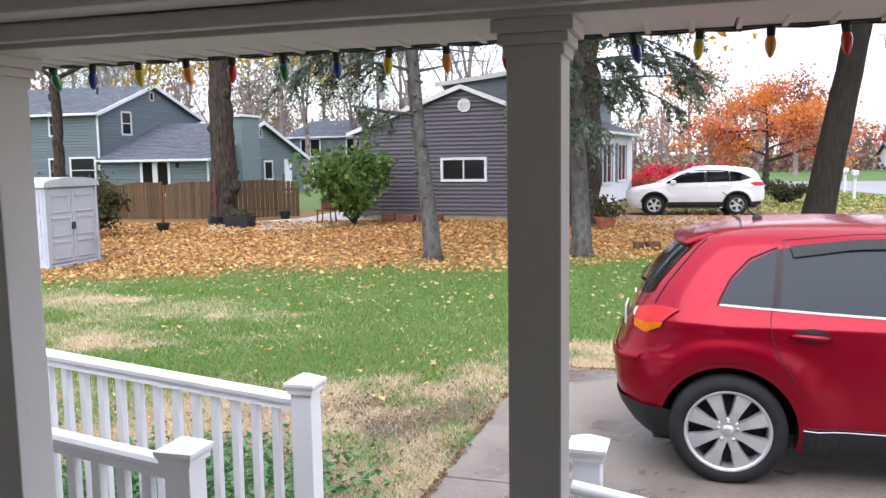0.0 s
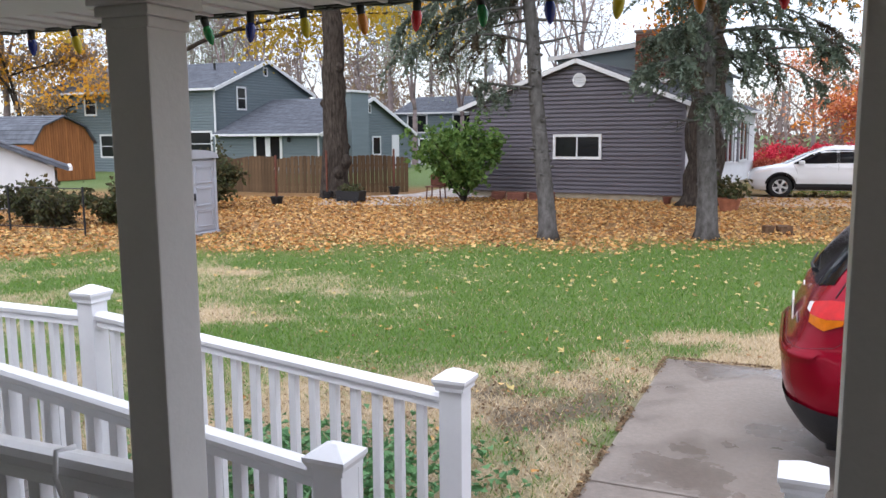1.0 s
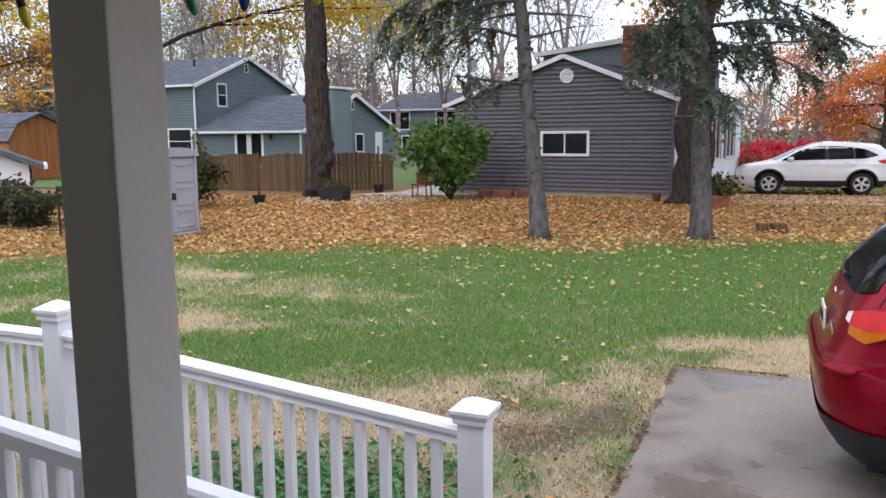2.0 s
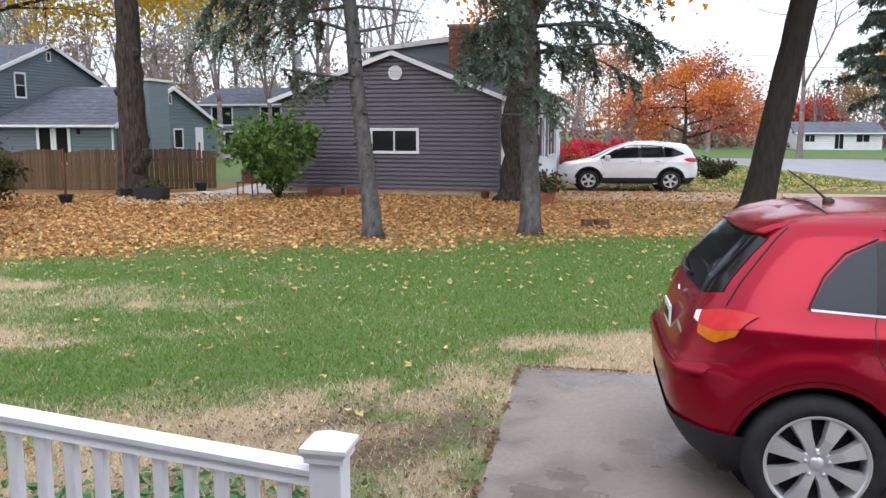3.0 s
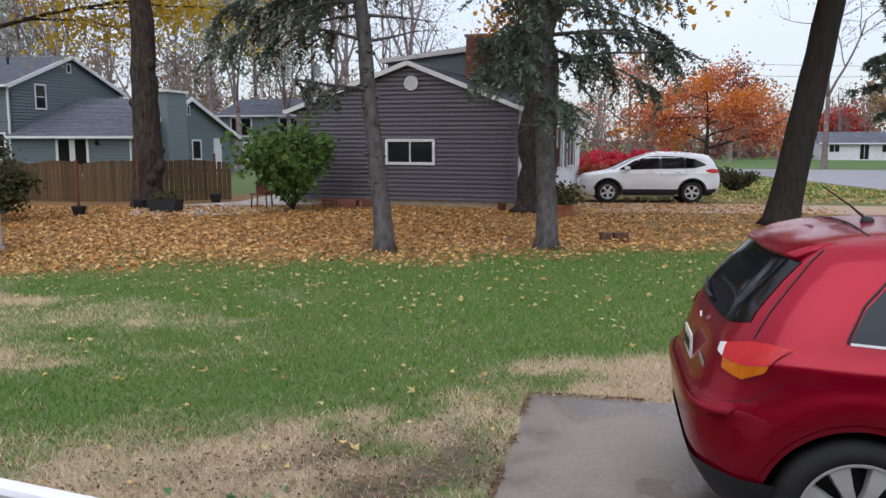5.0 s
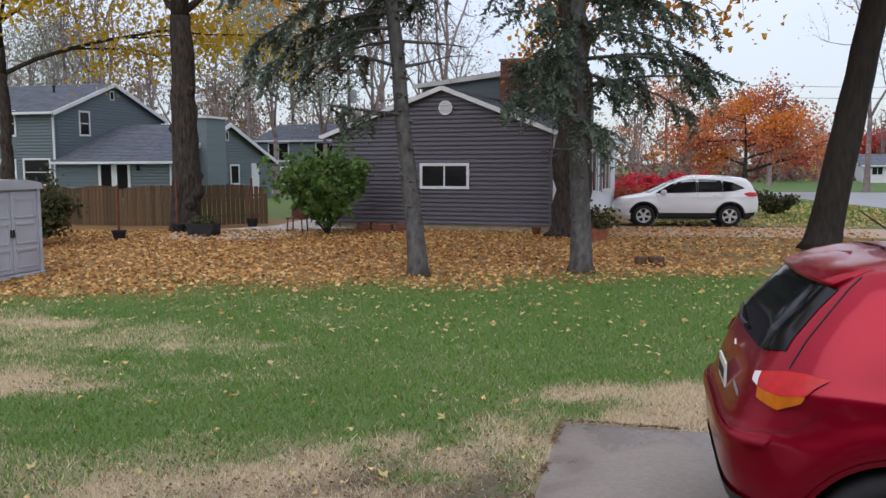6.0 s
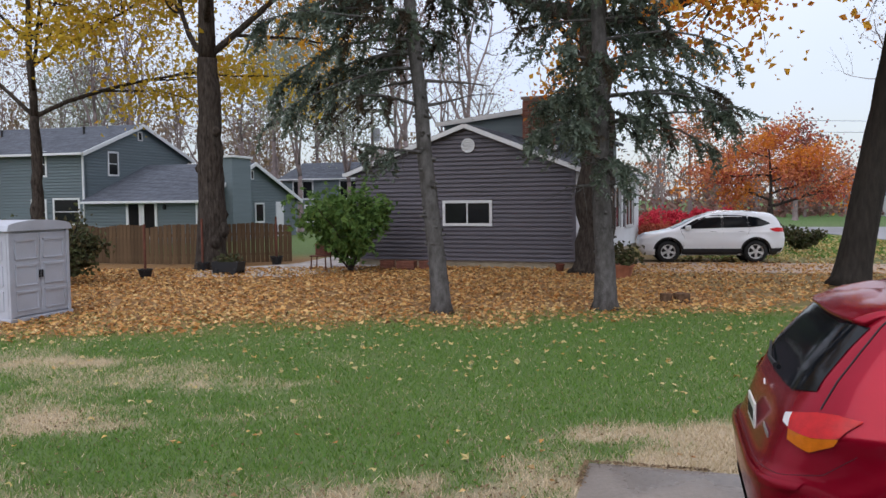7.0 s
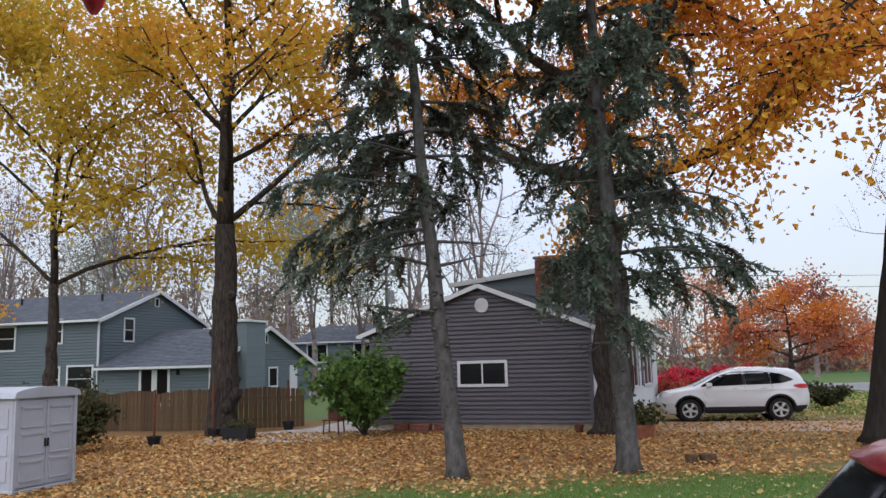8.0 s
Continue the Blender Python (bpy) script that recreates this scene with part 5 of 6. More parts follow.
    part("badge", prism([(-0.013, -0.012), (0.013, -0.012), (0, 0.016)], -0.004, 0.004), M["satin"], car, "small chrome badge", at=pose(-0.592, 0, 1.06, 0, 0, 90))
    for k in range(5):
        q = sh.back(-0.34 - 0.034 * k, 0.92 - 0.003 * k, 0.004)
        part("badge_bar", box((-0.003, -0.012, -0.014), (0.003, 0.012, 0.014), 0.002, Matrix.Translation(q)), M["satin"], car)
    a = part("antenna", tube([(0.20, 0.0, 1.60), (0.12, 0.0, 1.67), (-0.02, 0.0, 1.77)], [0.008, 0.005, 0.003], 6), M["dark_plastic"], car)
    part("antenna_foot", lathe([(0.035, 1.565), (0.034, 1.598), (0.016, 1.612), (0.005, 1.615)], 12, Matrix.Translation((0.21, 0, 0))), M["dark_plastic"], a, smooth=True)
    part("roof_seam", tube([(0.10 - 0.05 * abs(y), y, 1.584 - 0.085 * y * y) for y in np.linspace(-0.5, 0.5, 11)], 0.005, 5), M["dark_plastic"], car)
    part("windscreen", patch(sh, curve([(-0.5, 1.53), (0.5, 1.53)], 10), curve([(-0.62, 1.07), (0.62, 1.07)], 10), 8, 1, 0.0, lambda y, z, q, o: Vector((2 * sh.dims(z)[0] - sh.back(y, z, 0.008).x, y, z))), M["car_glass"], car, smooth=True)
    part("underbody", box((-0.45, -0.70, 0.20), (3.2, 0.70, 0.30), 0.03), M["dark_plastic"], car)


def white_car():
    car = thing("white_car", pose(9.95, 28.5, 0.01, 0, 0, 171) @ Matrix.Diagonal((0.96, 0.96, 0.94, 1)), "white crossover parked on the neighbour's driveway", "car")
    rear = [(0.22, -0.70), (0.35, -0.88), (0.55, -0.96), (0.8, -0.97), (1.0, -0.93), (1.12, -0.90), (1.3, -0.82), (1.45, -0.72), (1.57, -0.58), (1.63, -0.38), (1.67, 0.2), (1.682, 0.8)]
    front = [(0.22, 3.45), (0.4, 3.60), (0.6, 3.64), (0.8, 3.60), (0.92, 3.45), (1.0, 3.05), (1.08, 2.62), (1.25, 2.25), (1.42, 1.93), (1.55, 1.6), (1.63, 1.35), (1.67, 1.1), (1.682, 0.95)]
    width = [(0.22, 0.80), (0.35, 0.88), (0.6, 0.915), (0.95, 0.915), (1.05, 0.89), (1.12, 0.865), (1.3, 0.80), (1.5, 0.71), (1.6, 0.62), (1.65, 0.5), (1.682, 0.25)]
    sh = Shell(rear, front, width, 6.0)
    suv_body(car, sh, 0.24, 1.682, (0.0, 2.705), M["white_paint"], 54, 130, 0.42, 0.36)
    for s in (-1, 1):
        for ax in (0.0, 2.705):
            arch_trim(car, sh, ax, 0.42, 0.36, s, M["dark_plastic"], 0.06)
            car_wheel(car, ax, s * 0.80, 0.36, 0.235, s, 5)
        side_glass(car, sh, [(-0.42, 1.30), (-0.1, 1.46), (0.22, 1.515)], [(-0.46, 1.26), (-0.1, 1.17), (0.2, 1.15)], s, mat=M["car_glass"])
        side_glass(car, sh, [(0.26, 1.52), (0.6, 1.55), (0.98, 1.56)], [(0.24, 1.15), (0.6, 1.14), (0.98, 1.13)], s, mat=M["car_glass"])
        side_glass(car, sh, [(1.06, 1.56), (1.4, 1.54), (1.8, 1.42), (2.3, 1.14)], [(1.06, 1.13), (1.4, 1.12), (1.8, 1.11), (2.32, 1.10)], s, mat=M["car_glass"])
        for x0, x1, y0, y1 in ((0.222, 0.258, 0.202, 0.238), (0.982, 1.058, 0.982, 1.058)):
            part("pillar", patch(sh, curve([(x0, 1.54), (x1, 1.54)], 3), curve([(y0, 1.14), (y1, 1.14)], 3), 4, s, 0.005, sh.side), M["dark_plastic"], car, "black window pillar")
        seam(car, sh, [(1.02, 1.12), (1.0, 1.0), (1.02, 0.45)], s, w=0.006)
        seam(car, sh, [(0.20, 1.13), (0.18, 1.05), (0.30, 0.86)], s, w=0.006)
        seam(car, sh, [(2.32, 1.10), (2.2, 0.8), (2.25, 0.45)], s, w=0.006)
        part("sill", patch(sh, curve([(-0.92, 0.48), (-0.42, 0.46)], 6), curve([(-0.8, 0.25), (-0.42, 0.25)], 6), 2, s, 0.012, sh.side), M["dark_plastic"], car)
        part("sill", patch(sh, curve([(0.42, 0.46), (2.28, 0.46)], 8), curve([(0.42, 0.25), (2.28, 0.25)], 8), 2, s, 0.012, sh.side), M["dark_plastic"], car, "black plastic sill")
        for x in (0.33, 1.2):
            part("door_handle", tube([sh.side(x, 1.03, s, 0.004), sh.side(x + 0.1, 1.03, s, 0.035), sh.side(x + 0.2, 1.03, s, 0.004)], 0.017, 6), M["white_paint"], car)
        part("mirror", box((2.0, s * 0.93 - 0.09, 1.08), (2.18, s * 0.93 + 0.09, 1.22), 0.04), M["white_paint"], car)
        part("headlamp", patch(sh, curve([(2.95, 0.97), (3.3, 0.93), (3.5, 0.86)], 8), curve([(3.0, 0.88), (3.3, 0.82), (3.5, 0.78)], 8), 2, s, 0.01, sh.side), M["lamp_clear"], car, smooth=True)
        part("tail_lamp", patch(sh, curve([(-0.86, 1.13), (-0.6, 1.14), (-0.42, 1.10)], 10), curve([(-0.9, 1.0), (-0.6, 1.0), (-0.45, 1.06)], 10), 2, s, 0.014, sh.side), M["lamp_red"], car, smooth=True)
        part("roof_rail", tube([sh.side(x, 1.60, s, -0.02) + Vector((0, 0, d)) for x, d in ((-0.1, 0.0), (0.05, 0.06), (0.9, 0.075), (1.3, 0.03))], 0.018, 6), M["chrome"], car)
    part("rear_window", patch(sh, curve([(-0.55, 1.54), (0.55, 1.54)], 12), curve([(-0.68, 1.18), (0.68, 1.18)], 12), 6, 1, 0.008, lambda y, z, q, o: sh.back(y, z, o)), M["car_glass"], car, smooth=True)
    part("windscreen", patch(sh, curve([(-0.5, 1.58), (0.5, 1.58)], 10), curve([(-0.66, 1.10), (0.66, 1.10)], 10), 8, 1, 0.0, lambda y, z, q, o: Vector((2 * sh.dims(z)[0] - sh.back(y, z, 0.008).x, y, z))), M["car_glass"], car, smooth=True)
    part("underbody", box((-0.6, -0.72, 0.22), (3.3, 0.72, 0.32), 0.03), M["dark_plastic"], car)


red_car()
white_car()


# ---- trees on the lawn ----
spruce(0.27, 17.15, 13.5, 0.165, "tall grey-barked spruce with sparse dark boughs", 11, 4.7, 2.9, 3.0, 9, 0.35, (-1.15, 0.3), 13, 3,
       ((4.4, 184, 2.5), (4.9, 176, 2.8), (5.4, 196, 2.7), (4.7, 150, 2.2)), 0.095)
spruce(3.27, 17.45, 14.0, 0.19, "tall grey-barked spruce with blue-green boughs", 12, 3.3, 2.3, 2.4, 8, 0.10, (-0.3, 0.2), 13, 2,
       ((3.4, 3, 2.0), (3.9, -14, 2.3), (4.4, 12, 2.5), (4.9, -5, 2.4), (3.6, 300, 0.8)), 0.095)
broadleaf("maple_tree", 4.45, 25.0, 19.0, 0.56, 6.8, 1.1, 31000, 0.17, [M["orange"], M["orange"], M["gold"]], M["bark"], "big maple with thinning orange leaves by the house", 21, cloud=0.45, first=13, up=0.4)
broadleaf("maple_tree", -6.75, 27.4, 20.0, 0.46, 6.4, 0.7, 17000, 0.18, [M["gold"], M["gold"], M["yellow"]], M["bark"], "tall maple with sparse golden leaves beside the fence", 22, bare=0.22, cloud=0.5, up=0.6, first=13, stout=0.24, long=0.36, wobble=0.09, burls=((-20, 1.25, 0.24), (-60, 0.9, 0.2), (170, 3.1, 0.12), (-40, 4.2, 0.14), (10, 1.7, 0.14)))
broadleaf("maple_tree", -13.4, 30.2, 17.0, 0.24, 5.0, 0.8, 25000, 0.17, [M["yellow"], M["yellow"], M["yellow"]], M["bark"], "maple full of yellow leaves behind the shed", 23, cloud=0.55, up=0.6, first=13, stout=0.34)
broadleaf("maple_tree", 9.45, 21.0, 17.0, 0.37, 9.0, 1.2, 10500, 0.16, [M["orange"], M["gold"]], M["smooth_bark"], "leaning maple with orange leaves by the driveway", 24, lean=(1.5, -0.2), cloud=0.42, first=11, up=0.12, wobble=0.03, bare=0.25,
          hang=((9.0, 178, 6.2, 0.15), (9.3, 200, 5.6, 0.16), (9.8, 160, 5.2, 0.12), (10.2, 215, 5.5, 0.14), (9.2, 240, 4.6, 0.17), (9.1, 270, 4.2, 0.18), (9.6, 20, 4.0, 0.12)))

# ---- shed, fence and garden things ----
def shed():
    t = thing("storage_shed", on_plot(-11.25, 14.46), "weathered pale grey resin storage shed with double doors", "shed")
    W, D, H = 1.42, 0.95, 1.62                    # along v, along -u, wall height
    part("body", box((-D, -W / 2, 0.05), (-0.03, W / 2, H), 0.02), M["resin"], t)
    part("base", box((-D - 0.03, -W / 2 - 0.04, 0), (0.04, W / 2 + 0.04, 0.06), 0.01), M["resin"], t)
    for s in (-1, 1):
        y0, y1 = (-W / 2 + 0.07, -0.006) if s < 0 else (0.006, W / 2 - 0.07)
        d = part("door", box((-0.03, y0, 0.09), (0.005, y1, H - 0.10), 0.008), M["resin"], t)
        for z0, z1 in ((0.17, 0.52), (0.60, 0.98), (1.06, 1.42)):
            bm = bmesh.new()
            for lo, hi in (((y0 + 0.07, z0), (y1 - 0.07, z0 + 0.025)), ((y0 + 0.07, z1 - 0.045), (y1 - 0.07, z1)), ((y0 + 0.07, z0), (y0 + 0.09, z1)), ((y1 - 0.09, z0), (y1 - 0.07, z1))):
                add_box(bm, (0.002, lo[0], lo[1]), (0.022, hi[0], hi[1]), 0.004)
            part("panel_moulding", bm, M["resin"], d)
        part("handle", box((0.005, s * 0.03 - 0.012, 0.72), (0.035, s * 0.03 + 0.012, 0.86), 0.006), M["dark_plastic"], d)
    for y in (-W / 2 + 0.03, W / 2 - 0.03):
        part("corner_rib", box((-0.02, y - 0.035, 0.06), (0.022, y + 0.035, H - 0.02), 0.01), M["resin"], t)
    for z0 in (0.2, 0.62, 1.06):
        part("side_rib", box((-D + 0.12, -W / 2 - 0.015, z0), (-0.12, -W / 2 + 0.005, z0 + 0.34), 0.008), M["resin"], t)
    out = [(-W / 2 - 0.06, H - 0.06)] + [(W * 0.54 * math.sin(a), H + 0.02 + 0.10 * math.cos(a * 1.1)) for a in np.linspace(-1.25, 1.25, 13)] + [(W / 2 + 0.06, H - 0.06)]
    part("lid", prism(out, -D - 0.05, 0.05, True), M["resin"], t)
    return t


shed()
g = thing("gate_grille", on_plot(-11.35, 15.32), "black slatted grille leaning behind the shed", "grille")
for k in range(5):
    part("slat", box((-0.5, 0.03 * k, 0.0), (-0.46, 0.03 * k + 0.015, 0.75 - 0.07 * k), 0.003), M["dark_plastic"], g)
part("rail", box((-0.51, -0.01, 0.30), (-0.45, 0.16, 0.34), 0.003), M["dark_plastic"], g)


def fence(points, height, label):
    t = thing("wooden_fence", plot_pose(points[0]), label, "fence", "board fences")
    inv = t.matrix_world.inverted()
    rng = random.Random(7)
    me = {}
    for (u0, v0), (u1, v1) in zip(points, points[1:]):
        a, b = plot(u0, v0), plot(u1, v1)
        L = (b - a).length
        d = (b - a) / L
        yaw = math.degrees(math.atan2(d.y, d.x))
        n = int(L / 0.145)
        for i in range(n):
            s = (i + 0.5) / n
            hh = height + 0.10 * math.sin(math.pi * ((i * 0.145) % 2.4) / 2.4) + rng.uniform(-0.012, 0.012)
            key = round(hh, 2)
            if key not in me:
                bm = prism([(-0.068, 0), (0.068, 0), (0.068, key - 0.03), (0.045, key), (-0.045, key), (-0.068, key - 0.03)], -0.01, 0.01)
                me[key] = bpy.data.meshes.new("board")
                bm.to_mesh(me[key])
                bm.free()
                me[key].materials.append(M["fence"])
            p = a + d * (L * s)
            part("board", me[key], M["fence"], t, at=inv @ pose(p.x, p.y, 0.02, rng.uniform(-0.6, 0.6), rng.uniform(-0.5, 0.5), yaw))
        for z in (0.3, height - 0.25):
            part("rail", box((0, 0.012, z - 0.04), (L, 0.055, z + 0.04), 0.004, inv @ pose(a.x, a.y, 0, 0, 0, yaw)), M["fence"], t)
    return t


def plot_pose(p):
    q = plot(*p)
    return pose(q.x, q.y, 0)


fence([(-24.0, 26.0), (-17.3, 25.7), (-15.2, 26.1)], 1.2, "brown weathered board fence with scalloped top")
fence([(-15.2, 26.1), (-12.95, 27.6)], 1.22, "lighter brown board fence with scalloped top")


def pot(u, v, r, h, mat, label, name="flower_pot", stake=0.0, plant=0):
    t = thing(name, on_plot(u, v), label, "pot", "garden pots")
    part("pot", lathe([(r * 0.7, 0), (r * 0.95, h * 0.82), (r * 1.06, h * 0.84), (r * 1.06, h), (r * 0.92, h), (r * 0.88, h * 0.9), (0.01, h * 0.88)], 20), mat, t, smooth=False)
    if stake:
        part("stake", box((-0.025, -0.025, h * 0.85), (0.025, 0.025, stake), 0.004), M["rust"], t, "thin brown wooden stake")
    if plant:
        rng = random.Random(int(u * 100))
        sp = [(rng.gauss(0, r * 0.75), rng.gauss(0, r * 0.75), h + abs(rng.gauss(0.2, 0.16))) for _ in range(plant)]
        part("plant", leaf_mesh("plant", sp, 0.13, M["brush"], rng), M["brush"], t, "faded green potted plant")["kind"] = "stuff"
    return t


pot(-14.25, 21.5, 0.19, 0.25, M["dark_plastic"], "black plastic pot holding a stake", stake=1.45)
pot(-13.95, 23.8, 0.19, 0.26, M["dark_plastic"], "black plastic pot holding a stake", stake=1.55)
pot(-12.95, 26.5, 0.20, 0.27, M["dark_plastic"], "black plastic pot holding a stake", stake=1.55)
pot(-1.80, 23.75, 0.30, 0.34, M["terracotta"], "wide terracotta pot with a faded plant", plant=260)
pot(-3.6, 25.3, 0.13, 0.22, M["rust"], "small dark red clay pot by the foundation", stake=0)
pl = thing("planter_cart", on_plot(-12.55, 22.9), "low black iron planter with dried plants", "planter")
part("trough", prism([(-0.36, 0.08), (0.36, 0.08), (0.42, 0.36), (-0.42, 0.36)], -0.22, 0.22), M["dark_plastic"], pl)
for sx in (-0.28, 0.28):
    for sy in (-0.23, 0.23):
        part("foot", lathe([(0.09, -0.02), (0.09, 0.02)], 12, pose(sx, sy, 0.09, 90)), M["dark_plastic"], pl)
rng = random.Random(5)
part("plant", leaf_mesh("plant", [(rng.uniform(-0.36, 0.36), rng.uniform(-0.2, 0.2), 0.36 + abs(rng.gauss(0, 0.08))) for _ in range(160)], 0.10, M["brush"], rng), M["brush"], pl)

bench = thing("iron_chair", on_plot(-10.55, 24.7), "rusty brown iron garden chair under the shrub", "chair")
for sx in (-0.24, 0.24):
    for sy in (-0.2, 0.2):
        part("leg", tube([(sx, sy, 0), (sx * 0.9, sy * 0.9, 0.42)], 0.022, 6), M["rust"], bench)
part("seat", box((-0.27, -0.23, 0.40), (0.27, 0.23, 0.44), 0.01), M["rust"], bench)
part("backrest", box((-0.27, 0.19, 0.44), (0.27, 0.23, 0.80), 0.01), M["rust"], bench)
for i, (u, v, w) in enumerate(((-8.1, 25.3, 0.55), (-7.35, 25.45, 0.75), (-8.75, 25.45, 0.4))):
    bm = box((-w / 2, -0.12, 0), (w / 2, 0.12, 0.26), 0.02)
    for kk in range(3):
        add_box(bm, (-w / 2 - 0.015, -0.135, 0.02 + 0.09 * kk), (w / 2 + 0.015, 0.135, 0.07 + 0.09 * kk), 0.008)
    tagged(part("edging_block", bm, M["brick"], at=on_plot(u, v, 0, 8 * i - 6)), "low red brick planter edging by the wall", "edging", "brick edgings")
for u, v, r in ((0.62 - 0.95, 19.05, 0.17), (-0.62, 18.95, 0.12)):
    bm = lathe([(r * 1.25, -0.05), (r, 0.06), (r * 0.96, 0.16), (r * 0.7, 0.17), (0.01, 0.165)], 14)
    for vv in bm.verts:
        vv.co.x += 0.03 * noise.noise(vv.co * 9)
        vv.co.z += 0.03 * noise.noise(vv.co * 7 + Vector((3, 1, 2))) * (vv.co.z > 0.1)
    tagged(part("tree_stump", bm, M["stump"], at=on_plot(u, v)), "low weathered tree stump among leaves", "stump", "stumps")


def bush(name, x, y, r, h, leaves, size, mat, label, seed, category="shrub", stems=9, low=0.1, group="", lean=(0.0, 0.0), lobes=False):
    """Stems from one root with leaves in uneven clumps."""
    rng = random.Random(seed)
    t = thing(name, pose(x, y, -0.02), label, category, group)
    bm = bmesh.new()
    tips = []
    for i in range(stems):
        a = rng.uniform(0, 6.28)
        q = limb(bm, (0, 0, 0), (math.cos(a) * r / h + lean[0], math.sin(a) * r / h + lean[1], 1.0), h * rng.uniform(0.6, 1.0), 0.03, 0.008, 0.16, rng, 6, 5)
        tips += q[2:] if low > 0.05 else q[1:]
        for _ in range(3):
            b = rng.randrange(2, 6)
            q2 = limb(bm, q[b], (rng.uniform(-1, 1), rng.uniform(-1, 1), rng.uniform(0, 0.7)), h * 0.28, 0.012, 0.005, 0.2, rng, 3, 3)
            tips += q2[1:]
    part("stem", bm, M["bark"], t)
    spots = []
    for _ in range(leaves):
        p = tips[rng.randrange(len(tips))] + Vector((rng.gauss(0, r * 0.11), rng.gauss(0, r * 0.11), rng.gauss(0, h * 0.07)))
        if p.z > low:
            spots.append(p)
    part("crown", leaf_mesh("crown", spots, size, mat, rng, lobes=lobes), mat, t)
    return t


bush("shrub", -2.35, 25.9, 1.25, 2.9, 3000, 0.18, M["shrub"], "spreading leafy green shrub against the grey house", 31, low=0.25, stems=13, lean=(-0.22, 0.0), lobes=True)
bush("shrub", -9.3, 22.9, 1.0, 1.9, 3200, 0.12, M["brush"], "straggly olive bush beside the shed", 32)
bush("shrub", -10.9, 24.2, 1.0, 1.7, 2600, 0.12, M["brush"], "straggly olive bush beside the shed", 33)
bush("shrub", 9.2, 36.5, 1.1, 1.3, 1800, 0.14, M["red"], "brown-red rounded bush by the pale wall", 34)
bush("shrub", 11.2, 37.8, 1.1, 1.25, 1800, 0.14, M["brush"], "olive rounded bush by the pale wall", 35)
bush("shrub", 13.7, 33.5, 0.9, 1.1, 1600, 0.13, M["brush"], "yellow-green bush behind the white car", 36)
for i, x in enumerate((10.4, 12.0, 13.6, 15.0)):
    bush("hedge_bush", x, 46.0 + 0.4 * i, 1.3, 1.5 + 0.12 * (i % 2), 2200, 0.17, M["crimson"], "crimson burning bush in a hedge", 40 + i, group="crimson hedge")


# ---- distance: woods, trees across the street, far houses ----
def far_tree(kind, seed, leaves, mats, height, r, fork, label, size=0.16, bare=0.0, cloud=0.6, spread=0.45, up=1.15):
    return broadleaf(kind, 0, 0, height, r, fork, spread, leaves, size, mats, M["hazed_bark"], label, seed, bare=bare, cloud=cloud, up=up, first=7, levels=4)


rng = random.Random(77)
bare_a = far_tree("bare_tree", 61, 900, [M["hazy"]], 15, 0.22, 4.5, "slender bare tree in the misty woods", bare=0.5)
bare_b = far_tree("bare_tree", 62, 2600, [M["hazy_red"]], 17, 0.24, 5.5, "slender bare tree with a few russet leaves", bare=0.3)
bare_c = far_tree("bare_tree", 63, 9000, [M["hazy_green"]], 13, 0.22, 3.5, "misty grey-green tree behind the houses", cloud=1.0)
kinds = [bare_a, bare_b, bare_c]
for k in kinds:
    tagged(k, group="woods behind the houses")
first = dict()
spots = [(-46 + 2.6 * i + rng.uniform(-1.2, 1.2), 66 + rng.uniform(-6, 8) - 0.16 * (-46 + 2.6 * i)) for i in range(22) if i % 4 and i < 20]
for i, (x, y) in enumerate(spots):
    k = kinds[(0, 1, 1, 0, 2, 1, 0)[i % 7]]
    m = pose(x, y, -0.05, 0, 0, rng.uniform(0, 360)) @ Matrix.Diagonal((1, 1, rng.uniform(0.85, 1.15), 1))
    if k not in first:
        first[k] = True
        k.matrix_world = m
    else:
        copy_thing(k, m)
for x, y, c in ((-9.5, 58, 2), (-3.5, 66, 1), (1.5, 46, 0), (-33, 48, 1), (-20, 56, 1), (-24, 60, 1), (30.5, 58, 0)):
    copy_thing(kinds[c], pose(x, y, -0.05, 0, 0, rng.uniform(0, 360)))
broadleaf("maple_tree", 20.3, 53.4, 7.0, 0.24, 1.5, 1.5, 11000, 0.17, [M["rust_leaves"], M["rust_leaves"], M["orange"], M["red"]], M["bark"], "spreading rust-orange tree across the street", 71, cloud=0.42, up=0.35, first=8, long=0.62)
broadleaf("maple_tree", 30.5, 74.0, 9.0, 0.26, 2.6, 0.9, 3000, 0.24, [M["red"], M["hazy_red"]], M["hazed_bark"], "dark red tree across the street", 72, cloud=0.65, bare=0.3)
broadleaf("maple_tree", 17.3, 60.0, 9.0, 0.2, 2.4, 0.7, 3600, 0.20, [M["rust_leaves"], M["hazy"]], M["hazed_bark"], "faded pink-brown thinning tree behind the hedge", 73, cloud=0.6, bare=0.25)
broadleaf("maple_tree", 52.5, 96.0, 5.6, 0.3, 1.4, 1.0, 4000, 0.34, [M["red"], M["crimson"]], M["hazed_bark"], "crimson tree behind the far house", 74, cloud=0.9)
broadleaf("maple_tree", 62.0, 97.0, 12, 0.3, 3.0, 0.8, 6000, 0.34, [M["gold"], M["hazy"]], M["hazed_bark"], "yellowing tree behind the far house", 75, cloud=0.9)
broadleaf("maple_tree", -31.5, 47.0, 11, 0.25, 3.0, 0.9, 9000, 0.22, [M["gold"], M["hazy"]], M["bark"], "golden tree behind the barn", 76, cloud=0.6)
spruce(33.8, 52.5, 17.0, 0.34, "dark spruce beside the street", 78, 3.6, 3.0, 4.6, 16, 0.1, (0.0, 0.0), 11, 2, (), 0.2)


